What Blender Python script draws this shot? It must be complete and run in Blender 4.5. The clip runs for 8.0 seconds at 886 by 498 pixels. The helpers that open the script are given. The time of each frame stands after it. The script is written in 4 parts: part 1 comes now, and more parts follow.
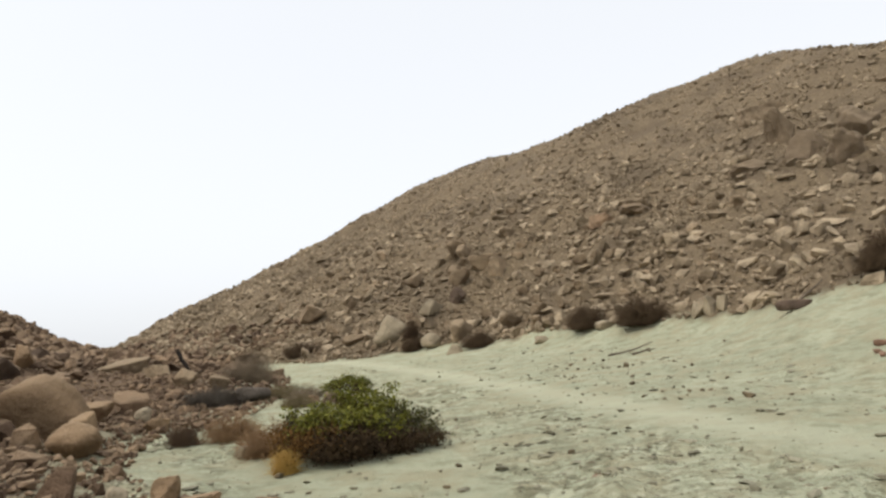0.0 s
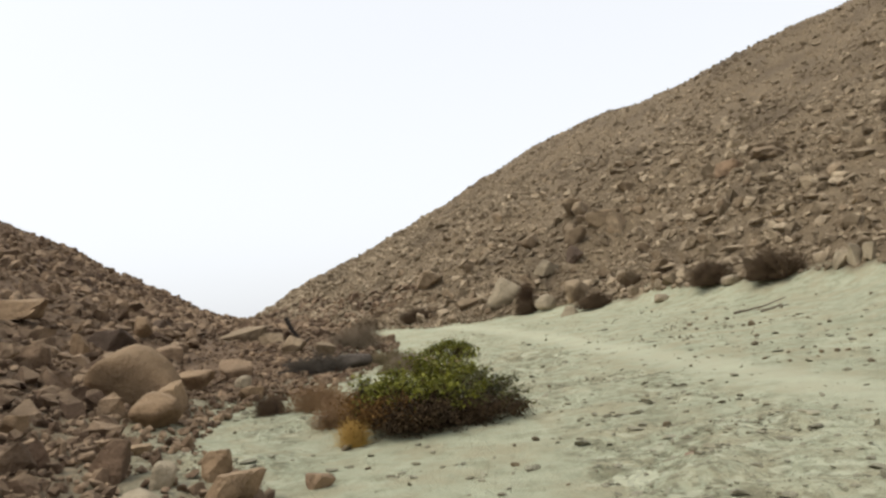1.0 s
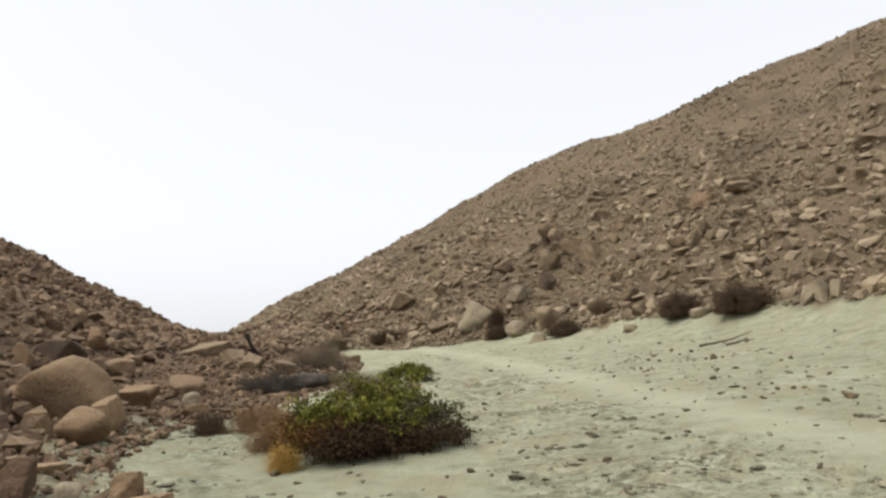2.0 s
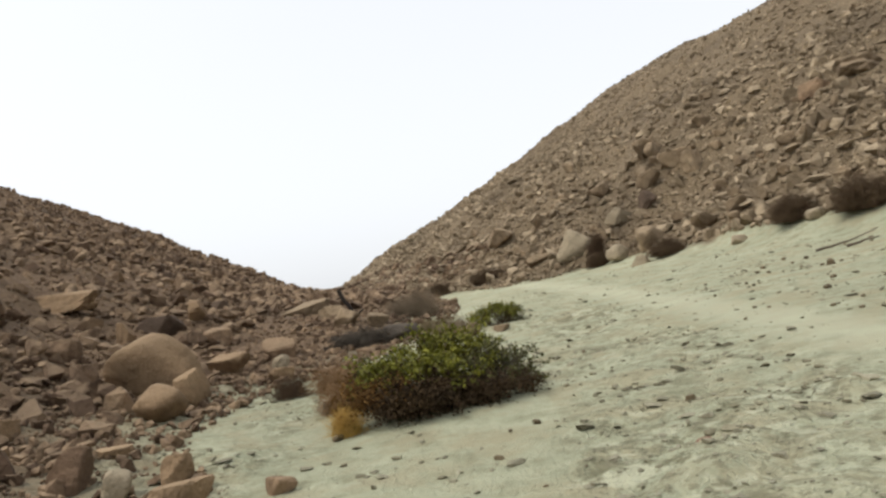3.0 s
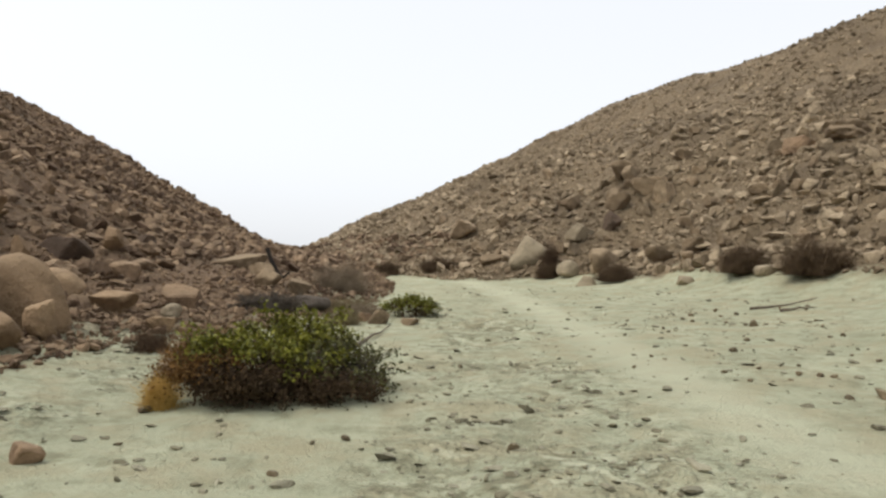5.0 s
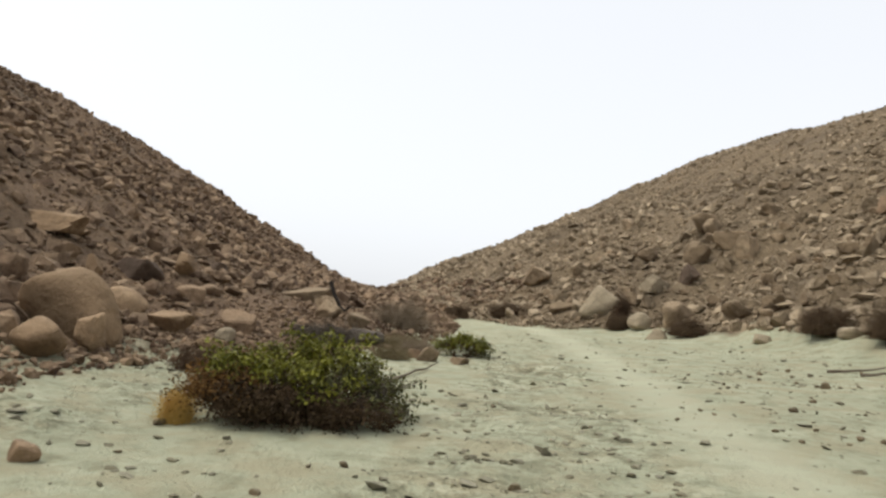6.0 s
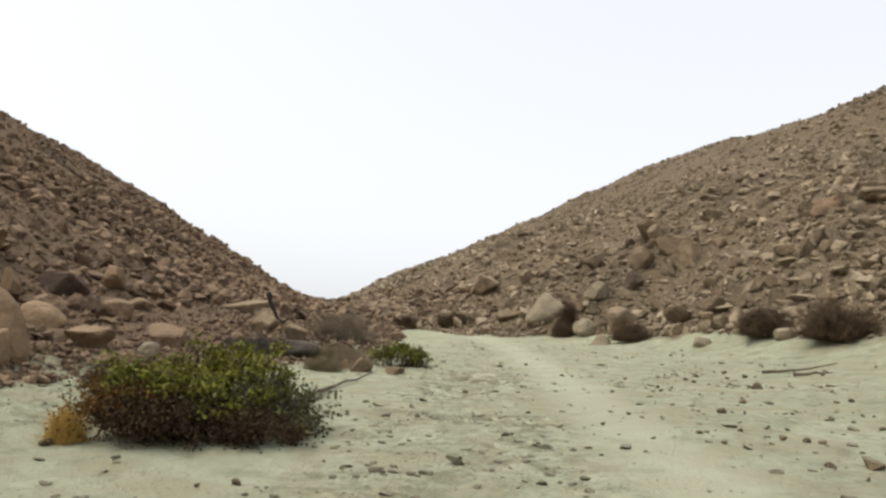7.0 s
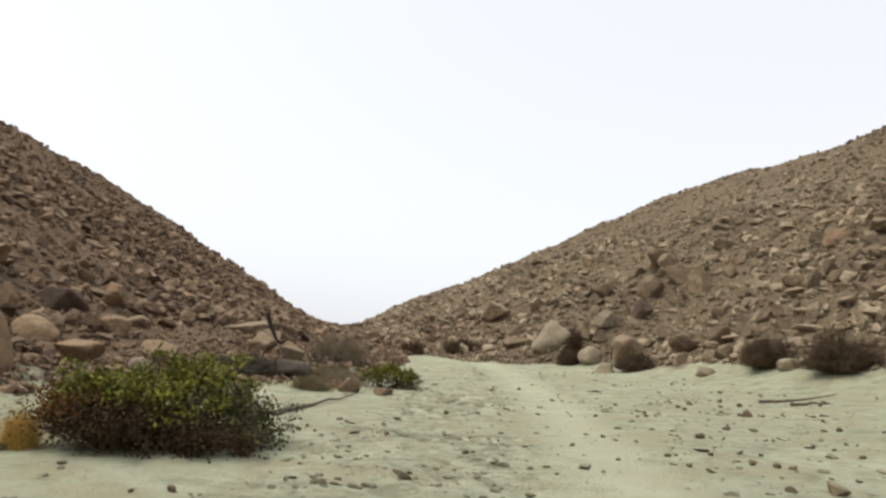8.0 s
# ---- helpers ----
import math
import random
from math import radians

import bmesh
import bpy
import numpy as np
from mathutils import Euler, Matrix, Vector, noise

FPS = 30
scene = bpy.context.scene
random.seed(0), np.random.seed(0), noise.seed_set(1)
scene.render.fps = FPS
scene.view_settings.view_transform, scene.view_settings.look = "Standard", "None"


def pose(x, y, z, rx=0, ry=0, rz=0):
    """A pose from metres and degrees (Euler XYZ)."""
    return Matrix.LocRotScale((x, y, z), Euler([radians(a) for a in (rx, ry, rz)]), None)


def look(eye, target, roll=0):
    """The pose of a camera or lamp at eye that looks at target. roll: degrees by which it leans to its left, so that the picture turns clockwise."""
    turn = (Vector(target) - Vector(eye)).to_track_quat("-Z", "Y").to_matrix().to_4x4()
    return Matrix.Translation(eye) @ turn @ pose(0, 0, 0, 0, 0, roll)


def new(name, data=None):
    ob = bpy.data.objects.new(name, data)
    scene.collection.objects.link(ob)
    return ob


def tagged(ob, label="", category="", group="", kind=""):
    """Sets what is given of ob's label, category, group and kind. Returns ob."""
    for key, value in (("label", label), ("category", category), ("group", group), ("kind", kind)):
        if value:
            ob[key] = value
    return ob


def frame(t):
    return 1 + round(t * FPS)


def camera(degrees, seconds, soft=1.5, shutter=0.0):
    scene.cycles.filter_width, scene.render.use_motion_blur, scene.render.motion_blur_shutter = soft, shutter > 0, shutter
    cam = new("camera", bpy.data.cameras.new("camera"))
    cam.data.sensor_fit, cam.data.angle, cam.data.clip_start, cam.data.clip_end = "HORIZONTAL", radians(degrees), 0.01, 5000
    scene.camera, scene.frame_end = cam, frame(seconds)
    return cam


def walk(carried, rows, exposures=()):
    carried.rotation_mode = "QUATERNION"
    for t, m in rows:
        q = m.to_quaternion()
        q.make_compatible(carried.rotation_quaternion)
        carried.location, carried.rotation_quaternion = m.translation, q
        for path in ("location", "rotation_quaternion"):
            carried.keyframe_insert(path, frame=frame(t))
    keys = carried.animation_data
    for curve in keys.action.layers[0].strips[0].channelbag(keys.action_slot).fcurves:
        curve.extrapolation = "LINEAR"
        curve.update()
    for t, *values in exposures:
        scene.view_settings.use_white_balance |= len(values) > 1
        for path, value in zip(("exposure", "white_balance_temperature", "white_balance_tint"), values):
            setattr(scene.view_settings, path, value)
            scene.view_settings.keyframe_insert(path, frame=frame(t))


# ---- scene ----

# ---- camera and walk ----
cam = camera(62.0, 8.0, soft=2.6)
PATH = [
    (0, (0.259, -0.317, 1.554), (1.137, 3.549, 2.089), -3.62),
    (0.5, (0.720, 0.190, 1.507), (0.940, 4.160, 1.942), -1.61),
    (1, (0.965, 0.394, 1.490), (1.144, 4.371, 1.885), -4.91),
    (1.2, (1.025, 0.421, 1.479), (1.375, 4.390, 1.840), -2.14),
    (2.3, (1.527, 0.860, 1.467), (1.691, 4.819, 2.011), -3.93),
    (2.5, (1.660, 1.039, 1.472), (1.569, 5.012, 1.925), -4.84),
    (3, (1.910, 1.305, 1.480), (1.569, 5.284, 1.713), -9.01),
    (3.5, (2.149, 1.508, 1.476), (1.754, 5.482, 1.696), -4.42),
    (4, (2.430, 1.602, 1.497), (1.704, 5.528, 1.736), -2.67),
    (4.5, (2.676, 1.890, 1.504), (2.302, 5.867, 1.723), 1.35),
    (5, (2.815, 2.035, 1.536), (2.566, 6.025, 1.669), 2.63),
    (5.2, (2.851, 2.163, 1.516), (2.441, 6.136, 1.741), 4.09),
    (6.3, (3.390, 2.352, 1.413), (2.665, 6.270, 1.773), 6.03),
    (6.5, (3.431, 2.451, 1.425), (2.828, 6.395, 1.714), 5.48),
    (7, (3.570, 2.586, 1.402), (3.083, 6.531, 1.844), 4.78),
    (7.5, (3.938, 2.524, 1.399), (2.961, 6.371, 1.897), 5.02),
    (8, (4.033, 2.705, 1.326), (3.419, 6.614, 1.913), 5.98),
]
walk(cam, [(t, look(e, g, r)) for t, e, g, r in PATH], exposures=[(0.0, -0.15), (8.0, -0.15)])

# ---- sky and sun ----
SUN_AZ, SUN_EL = -105.0, 56.0          # degrees from straight ahead (+y) to the right, and above the horizon
world = bpy.data.worlds.new("desert_sky")
scene.world = world
world.use_nodes = True
wn, wl = world.node_tree.nodes, world.node_tree.links
wn.clear()
sky = wn.new("ShaderNodeTexSky")
sky.sky_type = "NISHITA"
sky.sun_disc = False
sky.sun_elevation, sky.sun_rotation = radians(SUN_EL), radians(SUN_AZ)
sky.altitude, sky.air_density, sky.dust_density, sky.ozone_density = 600, 1.0, 6.0, 1.0
pale = wn.new("ShaderNodeHueSaturation")
pale.inputs["Saturation"].default_value = 0.30
haze = wn.new("ShaderNodeMix")
haze.data_type = "RGBA"
haze.inputs["Factor"].default_value = 0.55
haze.inputs["B"].default_value = (9.0, 9.25, 9.6, 1)
bg = wn.new("ShaderNodeBackground")
bg.inputs["Strength"].default_value = 0.165
wout = wn.new("ShaderNodeOutputWorld")
wl.new(sky.outputs["Color"], pale.inputs["Color"])
wl.new(pale.outputs["Color"], haze.inputs["A"])
wl.new(haze.outputs["Result"], bg.inputs["Color"])
wl.new(bg.outputs["Background"], wout.inputs["Surface"])

sun_data = bpy.data.lights.new("sun", "SUN")
sun_data.energy, sun_data.angle, sun_data.color = 2.0, radians(6), (1.0, 0.93, 0.82)
sun = new("sun", sun_data)
a, e = radians(SUN_AZ), radians(SUN_EL)
sun.matrix_world = look((60 * math.sin(a), 60 * math.cos(a), 60), (60 * math.sin(a) - math.sin(a) * math.cos(e), 60 * math.cos(a) - math.cos(a) * math.cos(e), 60 - math.sin(e)))

# ---- materials ----


def node(nt, kind, **values):
    n = nt.nodes.new(kind)
    for k, v in values.items():
        n.inputs[k].default_value = v
    return n


def mixed(nt, fac, a, b):
    """A colour mix; fac, a, b are sockets or values."""
    m = nt.nodes.new("ShaderNodeMix")
    m.data_type = "RGBA"
    for key, v in (("Factor", fac), ("A", a), ("B", b)):
        if isinstance(v, bpy.types.NodeSocket):
            nt.links.new(v, m.inputs[key])
        else:
            m.inputs[key].default_value = v if key == "Factor" else (*v, 1)
    return m.outputs["Result"]


def noise_of(nt, scale, detail=4.0, rough=0.55, low=0.35, high=0.65, coords=None):
    """A noise value from 0 to 1, spread over low to high."""
    n = node(nt, "ShaderNodeTexNoise", Scale=scale, Detail=detail, Roughness=rough)
    if coords is not None:
        nt.links.new(coords, n.inputs["Vector"])
    r = nt.nodes.new("ShaderNodeMapRange")
    r.inputs["From Min"].default_value, r.inputs["From Max"].default_value = low, high
    nt.links.new(n.outputs["Fac"], r.inputs["Value"])
    return r.outputs["Result"]


def bumped(nt, bsdf, height, strength, distance):
    b = nt.nodes.new("ShaderNodeBump")
    b.inputs["Strength"].default_value, b.inputs["Distance"].default_value = strength, distance
    nt.links.new(height, b.inputs["Height"])
    nt.links.new(b.outputs["Normal"], bsdf.inputs["Normal"])


def blank(name, rough=0.9):
    mat = bpy.data.materials.new(name)
    mat.use_nodes = True
    nt = mat.node_tree
    bsdf = nt.nodes["Principled BSDF"]
    bsdf.inputs["Roughness"].default_value = rough
    bsdf.inputs["Specular IOR Level"].default_value = 0.2
    return mat, nt, bsdf


def place_coords(nt):
    return nt.nodes.new("ShaderNodeNewGeometry").outputs["Position"]


def rock_material(name, dark, light, dust, island):
    """Weathered stone: two tones by piece, stains, pale dust on top, pitted relief."""
    mat, nt, bsdf = blank(name, 0.92)
    pos = place_coords(nt)
    if island:
        rnd = nt.nodes.new("ShaderNodeNewGeometry").outputs["Random Per Island"]
    else:
        rnd = nt.nodes.new("ShaderNodeObjectInfo").outputs["Random"]
    col = mixed(nt, rnd, dark, light)
    stain = noise_of(nt, 3.0, 5, 0.6, 0.42, 0.72, pos)
    col = mixed(nt, stain, col, tuple(0.62 * v for v in dark))
    col = mixed(nt, noise_of(nt, 0.28, 4, 0.6, 0.5, 0.72, pos), col, tuple(0.72 * v for v in dark))
    grain = noise_of(nt, 38.0, 3, 0.6, 0.3, 0.75, pos)
    mul = nt.nodes.new("ShaderNodeMix")
    mul.data_type, mul.blend_type = "RGBA", "MULTIPLY"
    mul.inputs["Factor"].default_value = 0.5
    nt.links.new(col, mul.inputs["A"])
    nt.links.new(mixed(nt, grain, (0.55, 0.53, 0.5), (1.2, 1.2, 1.2)), mul.inputs["B"])
    up = nt.nodes.new("ShaderNodeSeparateXYZ")
    nt.links.new(nt.nodes.new("ShaderNodeNewGeometry").outputs["Normal"], up.inputs[0])
    top = nt.nodes.new("ShaderNodeMapRange")
    top.inputs["From Min"].default_value, top.inputs["From Max"].default_value, top.inputs["To Max"].default_value = 0.55, 1.0, 0.45
    nt.links.new(up.outputs["Z"], top.inputs["Value"])
    nt.links.new(mixed(nt, top.outputs["Result"], mul.outputs["Result"], dust), bsdf.inputs["Base Color"])
    relief = nt.nodes.new("ShaderNodeMath")
    relief.operation = "MULTIPLY_ADD"
    relief.inputs[1].default_value = 2.0
    nt.links.new(noise_of(nt, 6.0, 5, 0.6, 0.25, 0.75, pos), relief.inputs[0])
    nt.links.new(noise_of(nt, 22.0, 6, 0.65, 0.2, 0.8, pos), relief.inputs[2])
    bumped(nt, bsdf, relief.outputs[0], 0.7, 0.035)
    return mat


def plain_material(name, one, two, scale, rough=0.85, island=False):
    """Two tones mixed by fine noise, or leaf by leaf."""
    mat, nt, bsdf = blank(name, rough)
    if island:
        # lit and shaded sprigs painted as lighter and darker patches, then leaf by leaf
        sprig = mixed(nt, noise_of(nt, scale, 2, 0.5, 0.36, 0.62, place_coords(nt)), one, two)
        rnd = nt.nodes.new("ShaderNodeNewGeometry").outputs["Random Per Island"]
        leaf = mixed(nt, rnd, tuple(0.6 * a + 0.1 * b for a, b in zip(one, two)), tuple(0.3 * a + 0.85 * b for a, b in zip(one, two)))
        nt.links.new(mixed(nt, 0.42, sprig, leaf), bsdf.inputs["Base Color"])
    else:
        fac = noise_of(nt, scale, 4, 0.6, 0.3, 0.7, place_coords(nt))
        nt.links.new(mixed(nt, fac, one, two), bsdf.inputs["Base Color"])
    return mat


def ground_material():
    """Pale silt on the wash, brown stony soil where the vertex value 'rubble' says so."""
    mat, nt, bsdf = blank("silt_and_scree_soil", 0.95)
    pos = place_coords(nt)
    att = nt.nodes.new("ShaderNodeAttribute")
    att.attribute_name = "rubble"
    rub = nt.nodes.new("ShaderNodeSeparateColor")
    nt.links.new(att.outputs["Color"], rub.inputs[0])
    sand = mixed(nt, noise_of(nt, 0.7, 5, 0.6, 0.35, 0.68, pos), SAND_A, SAND_B)
    sand = mixed(nt, noise_of(nt, 3.2, 5, 0.6, 0.50, 0.66, pos), sand, SAND_C)
    # olive mottle: small scuff shadows put into the colour
    fine = nt.nodes.new("ShaderNodeMath")
    fine.operation = "MULTIPLY"
    nt.links.new(noise_of(nt, 7.0, 4, 0.7, 0.53, 0.61, pos), fine.inputs[0])
    nt.links.new(rub.outputs["Green"], fine.inputs[1])
    fine.use_clamp = True
    sand = mixed(nt, fine.outputs[0], sand, SAND_D)
    sand = mixed(nt, noise_of(nt, 2.0, 5, 0.65, 0.46, 0.62, pos), sand, SAND_E)
    # larger olive blotches, colour in place of the shading of deeper scuffs
    shade_blot = nt.nodes.new("ShaderNodeMath")
    shade_blot.operation = "MULTIPLY"
    nt.links.new(noise_of(nt, 3.4, 4, 0.65, 0.52, 0.66, pos), shade_blot.inputs[0])
    nt.links.new(rub.outputs["Green"], shade_blot.inputs[1])
    half = nt.nodes.new("ShaderNodeMath")
    half.operation = "MULTIPLY"
    half.inputs[1].default_value = 0.95
    half.use_clamp = True
    nt.links.new(shade_blot.outputs[0], half.inputs[0])
    sand = mixed(nt, half.outputs[0], sand, SAND_D)
    # fine broken crust and its shade as colour, only where the silt has been trodden
    crumb_shade = nt.nodes.new("ShaderNodeMath")
    crumb_shade.operation = "MULTIPLY"
    crumb_shade.use_clamp = True
    nt.links.new(noise_of(nt, 13.0, 3, 0.55, 0.56, 0.62, pos), crumb_shade.inputs[0])
    nt.links.new(rub.outputs["Green"], crumb_shade.inputs[1])
    sand = mixed(nt, crumb_shade.outputs[0], sand, SAND_F)
    # paler patches widen the painted contrast of the scuffs
    pale = nt.nodes.new("ShaderNodeMath")
    pale.operation = "MULTIPLY"
    pale.use_clamp = True
    nt.links.new(noise_of(nt, 4.3, 4, 0.6, 0.54, 0.62, pos), pale.inputs[0])
    nt.links.new(rub.outputs["Green"], pale.inputs[1])
    sand = mixed(nt, pale.outputs[0], sand, SAND_LANE)
    sand = mixed(nt, att.outputs["Alpha"], sand, SAND_LANE)
    soil_r = mixed(nt, noise_of(nt, 1.1, 6, 0.65, 0.35, 0.65, pos), SOIL_A, SOIL_B)
    soil_r = mixed(nt, noise_of(nt, 9.0, 5, 0.7, 0.45, 0.7, pos), soil_r, SOIL_C)
    soil_l = mixed(nt, noise_of(nt, 1.3, 6, 0.65, 0.35, 0.65, pos), RED_A, RED_B)
    soil_l = mixed(nt, noise_of(nt, 10.0, 5, 0.7, 0.45, 0.7, pos), soil_l, RED_C)
    soil = mixed(nt, rub.outputs["Blue"], soil_r, soil_l)
    soil = mixed(nt, noise_of(nt, 0.28, 4, 0.6, 0.5, 0.72, pos), soil, SOIL_C)
    nt.links.new(mixed(nt, rub.outputs["Red"], sand, soil), bsdf.inputs["Base Color"])
    h = nt.nodes.new("ShaderNodeMath")
    h.operation = "ADD"
    nt.links.new(noise_of(nt, 6.0, 6, 0.6, 0.2, 0.8, pos), h.inputs[0])
    nt.links.new(noise_of(nt, 30.0, 4, 0.7, 0.2, 0.8, pos), h.inputs[1])
    # scuffed and trodden silt stands up in small crusts
    crust = nt.nodes.new("ShaderNodeMath")
    crust.operation = "MULTIPLY"
    nt.links.new(noise_of(nt, 6.5, 3, 0.6, 0.38, 0.62, pos), crust.inputs[0])
    nt.links.new(rub.outputs["Green"], crust.inputs[1])
    tall = nt.nodes.new("ShaderNodeMath")
    tall.operation = "MULTIPLY_ADD"
    tall.inputs[1].default_value = 1.7
    nt.links.new(crust.outputs[0], tall.inputs[0])
    nt.links.new(h.outputs[0], tall.inputs[2])
    bumped(nt, bsdf, tall.outputs[0], 0.9, 0.045)
    return mat


# SAND_D and SAND_F: olive scuff tones that carry painted shade
SAND_A, SAND_B, SAND_C, SAND_D, SAND_E = (0.52, 0.535, 0.373), (0.40, 0.412, 0.281), (0.325, 0.322, 0.211), (0.175, 0.166, 0.097), (0.43, 0.40, 0.262)
SAND_LANE = (0.60, 0.605, 0.43)
SAND_F = (0.265, 0.25, 0.162)
SOIL_A, SOIL_B, SOIL_C = (0.25, 0.188, 0.116), (0.192, 0.144, 0.089), (0.118, 0.088, 0.056)
RED_A, RED_B, RED_C = (0.245, 0.168, 0.104), (0.185, 0.124, 0.076), (0.10, 0.066, 0.043)
M_GROUND = ground_material()
M_SCREE_R = rock_material("tan_scree", (0.19, 0.143, 0.09), (0.525, 0.42, 0.285), (0.425, 0.336, 0.222), True)
M_SCREE_L = rock_material("red_brown_scree", (0.115, 0.073, 0.047), (0.40, 0.285, 0.18), (0.36, 0.265, 0.168), True)
M_STONE = rock_material("brown_stone", (0.125, 0.079, 0.05), (0.34, 0.235, 0.147), (0.34, 0.25, 0.158), False)
M_BLOCK = rock_material("tan_block", (0.20, 0.145, 0.09), (0.40, 0.302, 0.194), (0.40, 0.308, 0.20), False)
M_BOULDER = rock_material("tan_boulder", (0.265, 0.178, 0.104), (0.38, 0.264, 0.157), (0.44, 0.322, 0.204), False)
M_PALE = rock_material("pale_grey_boulder", (0.36, 0.295, 0.20), (0.44, 0.365, 0.255), (0.48, 0.41, 0.29), False)
M_CRAG = rock_material("weathered_bedrock", (0.20, 0.148, 0.096), (0.30, 0.228, 0.15), (0.30, 0.226, 0.148), False)
# M_DARK also gives shadowed rocks their shade as colour
M_DARK = rock_material("dark_rock", (0.12, 0.085, 0.062), (0.17, 0.122, 0.085), (0.24, 0.175, 0.115), False)
M_CHARCOAL = rock_material("charcoal_rock", (0.085, 0.07, 0.056), (0.115, 0.097, 0.078), (0.16, 0.134, 0.106), False)
M_RED = rock_material("red_stone", (0.23, 0.135, 0.09), (0.31, 0.19, 0.13), (0.35, 0.255, 0.175), False)
M_PEBBLE = rock_material("grey_brown_pebble", (0.135, 0.103, 0.062), (0.265, 0.205, 0.125), (0.36, 0.325, 0.225), False)
M_GRAVEL = rock_material("grey_gravel", (0.22, 0.198, 0.125), (0.45, 0.43, 0.31), (0.44, 0.42, 0.32), True)
M_CLOD = rock_material("olive_clod", (0.15, 0.135, 0.085), (0.40, 0.37, 0.26), (0.42, 0.40, 0.29), True)
M_FLAKE = rock_material("dark_crust", (0.12, 0.105, 0.063), (0.28, 0.25, 0.16), (0.33, 0.31, 0.21), False)
M_LEAF = plain_material("green_leaf", (0.05, 0.056, 0.009), (0.22, 0.215, 0.025), 9, 0.5, True)
M_LEAF_DULL = plain_material("dull_leaf", (0.038, 0.042, 0.014), (0.11, 0.105, 0.032), 8, 0.7, True)
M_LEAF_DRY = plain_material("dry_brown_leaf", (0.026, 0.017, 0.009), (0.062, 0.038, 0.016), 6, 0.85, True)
M_LEAF_RUST = plain_material("rusty_dry_leaf", (0.08, 0.042, 0.013), (0.19, 0.1, 0.028), 6, 0.85, True)
M_TWIG = plain_material("grey_twig", (0.17, 0.13, 0.088), (0.26, 0.205, 0.14), 25)
M_TWIG_DARK = plain_material("dark_twig", (0.058, 0.037, 0.022), (0.10, 0.062, 0.036), 25)
M_TWIG_BROWN = plain_material("brown_twig", (0.20, 0.12, 0.06), (0.29, 0.185, 0.10), 25)
M_TWIG_RUST = plain_material("rusty_twig", (0.065, 0.043, 0.026), (0.12, 0.08, 0.045), 12)
M_BLACK = plain_material("black_dead_wood", (0.014, 0.011, 0.009), (0.03, 0.024, 0.02), 20)
M_STRAW = plain_material("golden_straw", (0.38, 0.235, 0.06), (0.54, 0.36, 0.11), 30, 0.7)
M_TWIG_OLIVE = plain_material("olive_brown_twig", (0.13, 0.105, 0.055), (0.21, 0.165, 0.09), 15)
M_TWIG_ASH = plain_material("ash_dark_twig", (0.07, 0.059, 0.047), (0.12, 0.10, 0.078), 15)
M_STICK = plain_material("weathered_stick", (0.09, 0.07, 0.05), (0.16, 0.125, 0.09), 20)

# ---- the lie of the land ----
APRON = 0.85
TILT = 0.052                               # the wash climbs gently away
RIGHT_FOOT, RIGHT_RUN = (5.2, 24.4), (-0.3987, 0.9171)
LEFT_FOOT, LEFT_RUN = (-4.0, 12.0), (-0.2, 0.9798)


def lattice(x, y, seed):
    """Smooth value noise from -1 to 1, one cell a metre."""
    xi, yi = np.floor(x), np.floor(y)
    u, v = x - xi, y - yi
    u, v = u * u * (3 - 2 * u), v * v * (3 - 2 * v)

    def corner(i, j):
        n = np.sin((xi + i) * 127.1 + (yi + j) * 311.7 + seed * 74.7) * 43758.5453
        return 2 * (n - np.floor(n)) - 1

    return (corner(0, 0) * (1 - u) + corner(1, 0) * u) * (1 - v) + (corner(0, 1) * (1 - u) + corner(1, 1) * u) * v


def soft_rise(d, w):
    return w * np.logaddexp(0, d / w)


def soft_min(a, b, w):
    return -w * np.logaddexp(-a / w, -b / w)


def along_across(x, y, foot, run, side):
    dx, dy = x - foot[0], y - foot[1]
    return dx * run[0] + dy * run[1], side * (dx * run[1] - dy * run[0])


def rubble_edge(y):
    """Where the stony ground of the left slope meets the silt."""
    return np.interp(y, [-20, -12, -5, 0, 4, 5, 6, 6.6, 7.4, 8.3, 9.5, 11.3, 12.5, 14, 16, 18, 20, 24, 28, 32, 34], [-2.2, -1.3, -1.2, -0.5, 0.0, 0.0, -0.3, -0.62, -1.2, -1.5, -1.65, -1.75, -0.7, -0.1, 0.05, 0.35, 0.35, -0.1, -1.0, -1.0, 8])


def toe_reach(s):
    """How far the hill's stony toe reaches out over the silt, by the distance along its foot; below 0 the silt laps up the hill."""
    return np.interp(s, [-14, -12, -10, -6, -3, -1, 0.3, 1.5, 4, 9, 20], [0, -0.5, -0.85, -0.6, -0.1, 0, 0, 1.7, 2.8, 3.3, 3.3])


def masks(x, y):
    """How far the ground is scree (right hill, left hill), from 0 to 1."""
    wob = 0.35 * lattice(x * 1.3, y * 1.3, 3) + 0.2 * lattice(x * 3.7, y * 3.7, 4)
    sr, dr = along_across(x, y, RIGHT_FOOT, RIGHT_RUN, 1)
    right = np.clip((dr + toe_reach(sr) + 0.15 + wob) / 0.35, 0, 1)
    inward = rubble_edge(y) - x
    left = np.clip((inward + wob) / 0.5, 0, 1) * (0.35 + 0.65 * np.clip((inward + 1.2 * wob - 0.3) / 1.6, 0, 1)) * (1 - right)
    return right, left


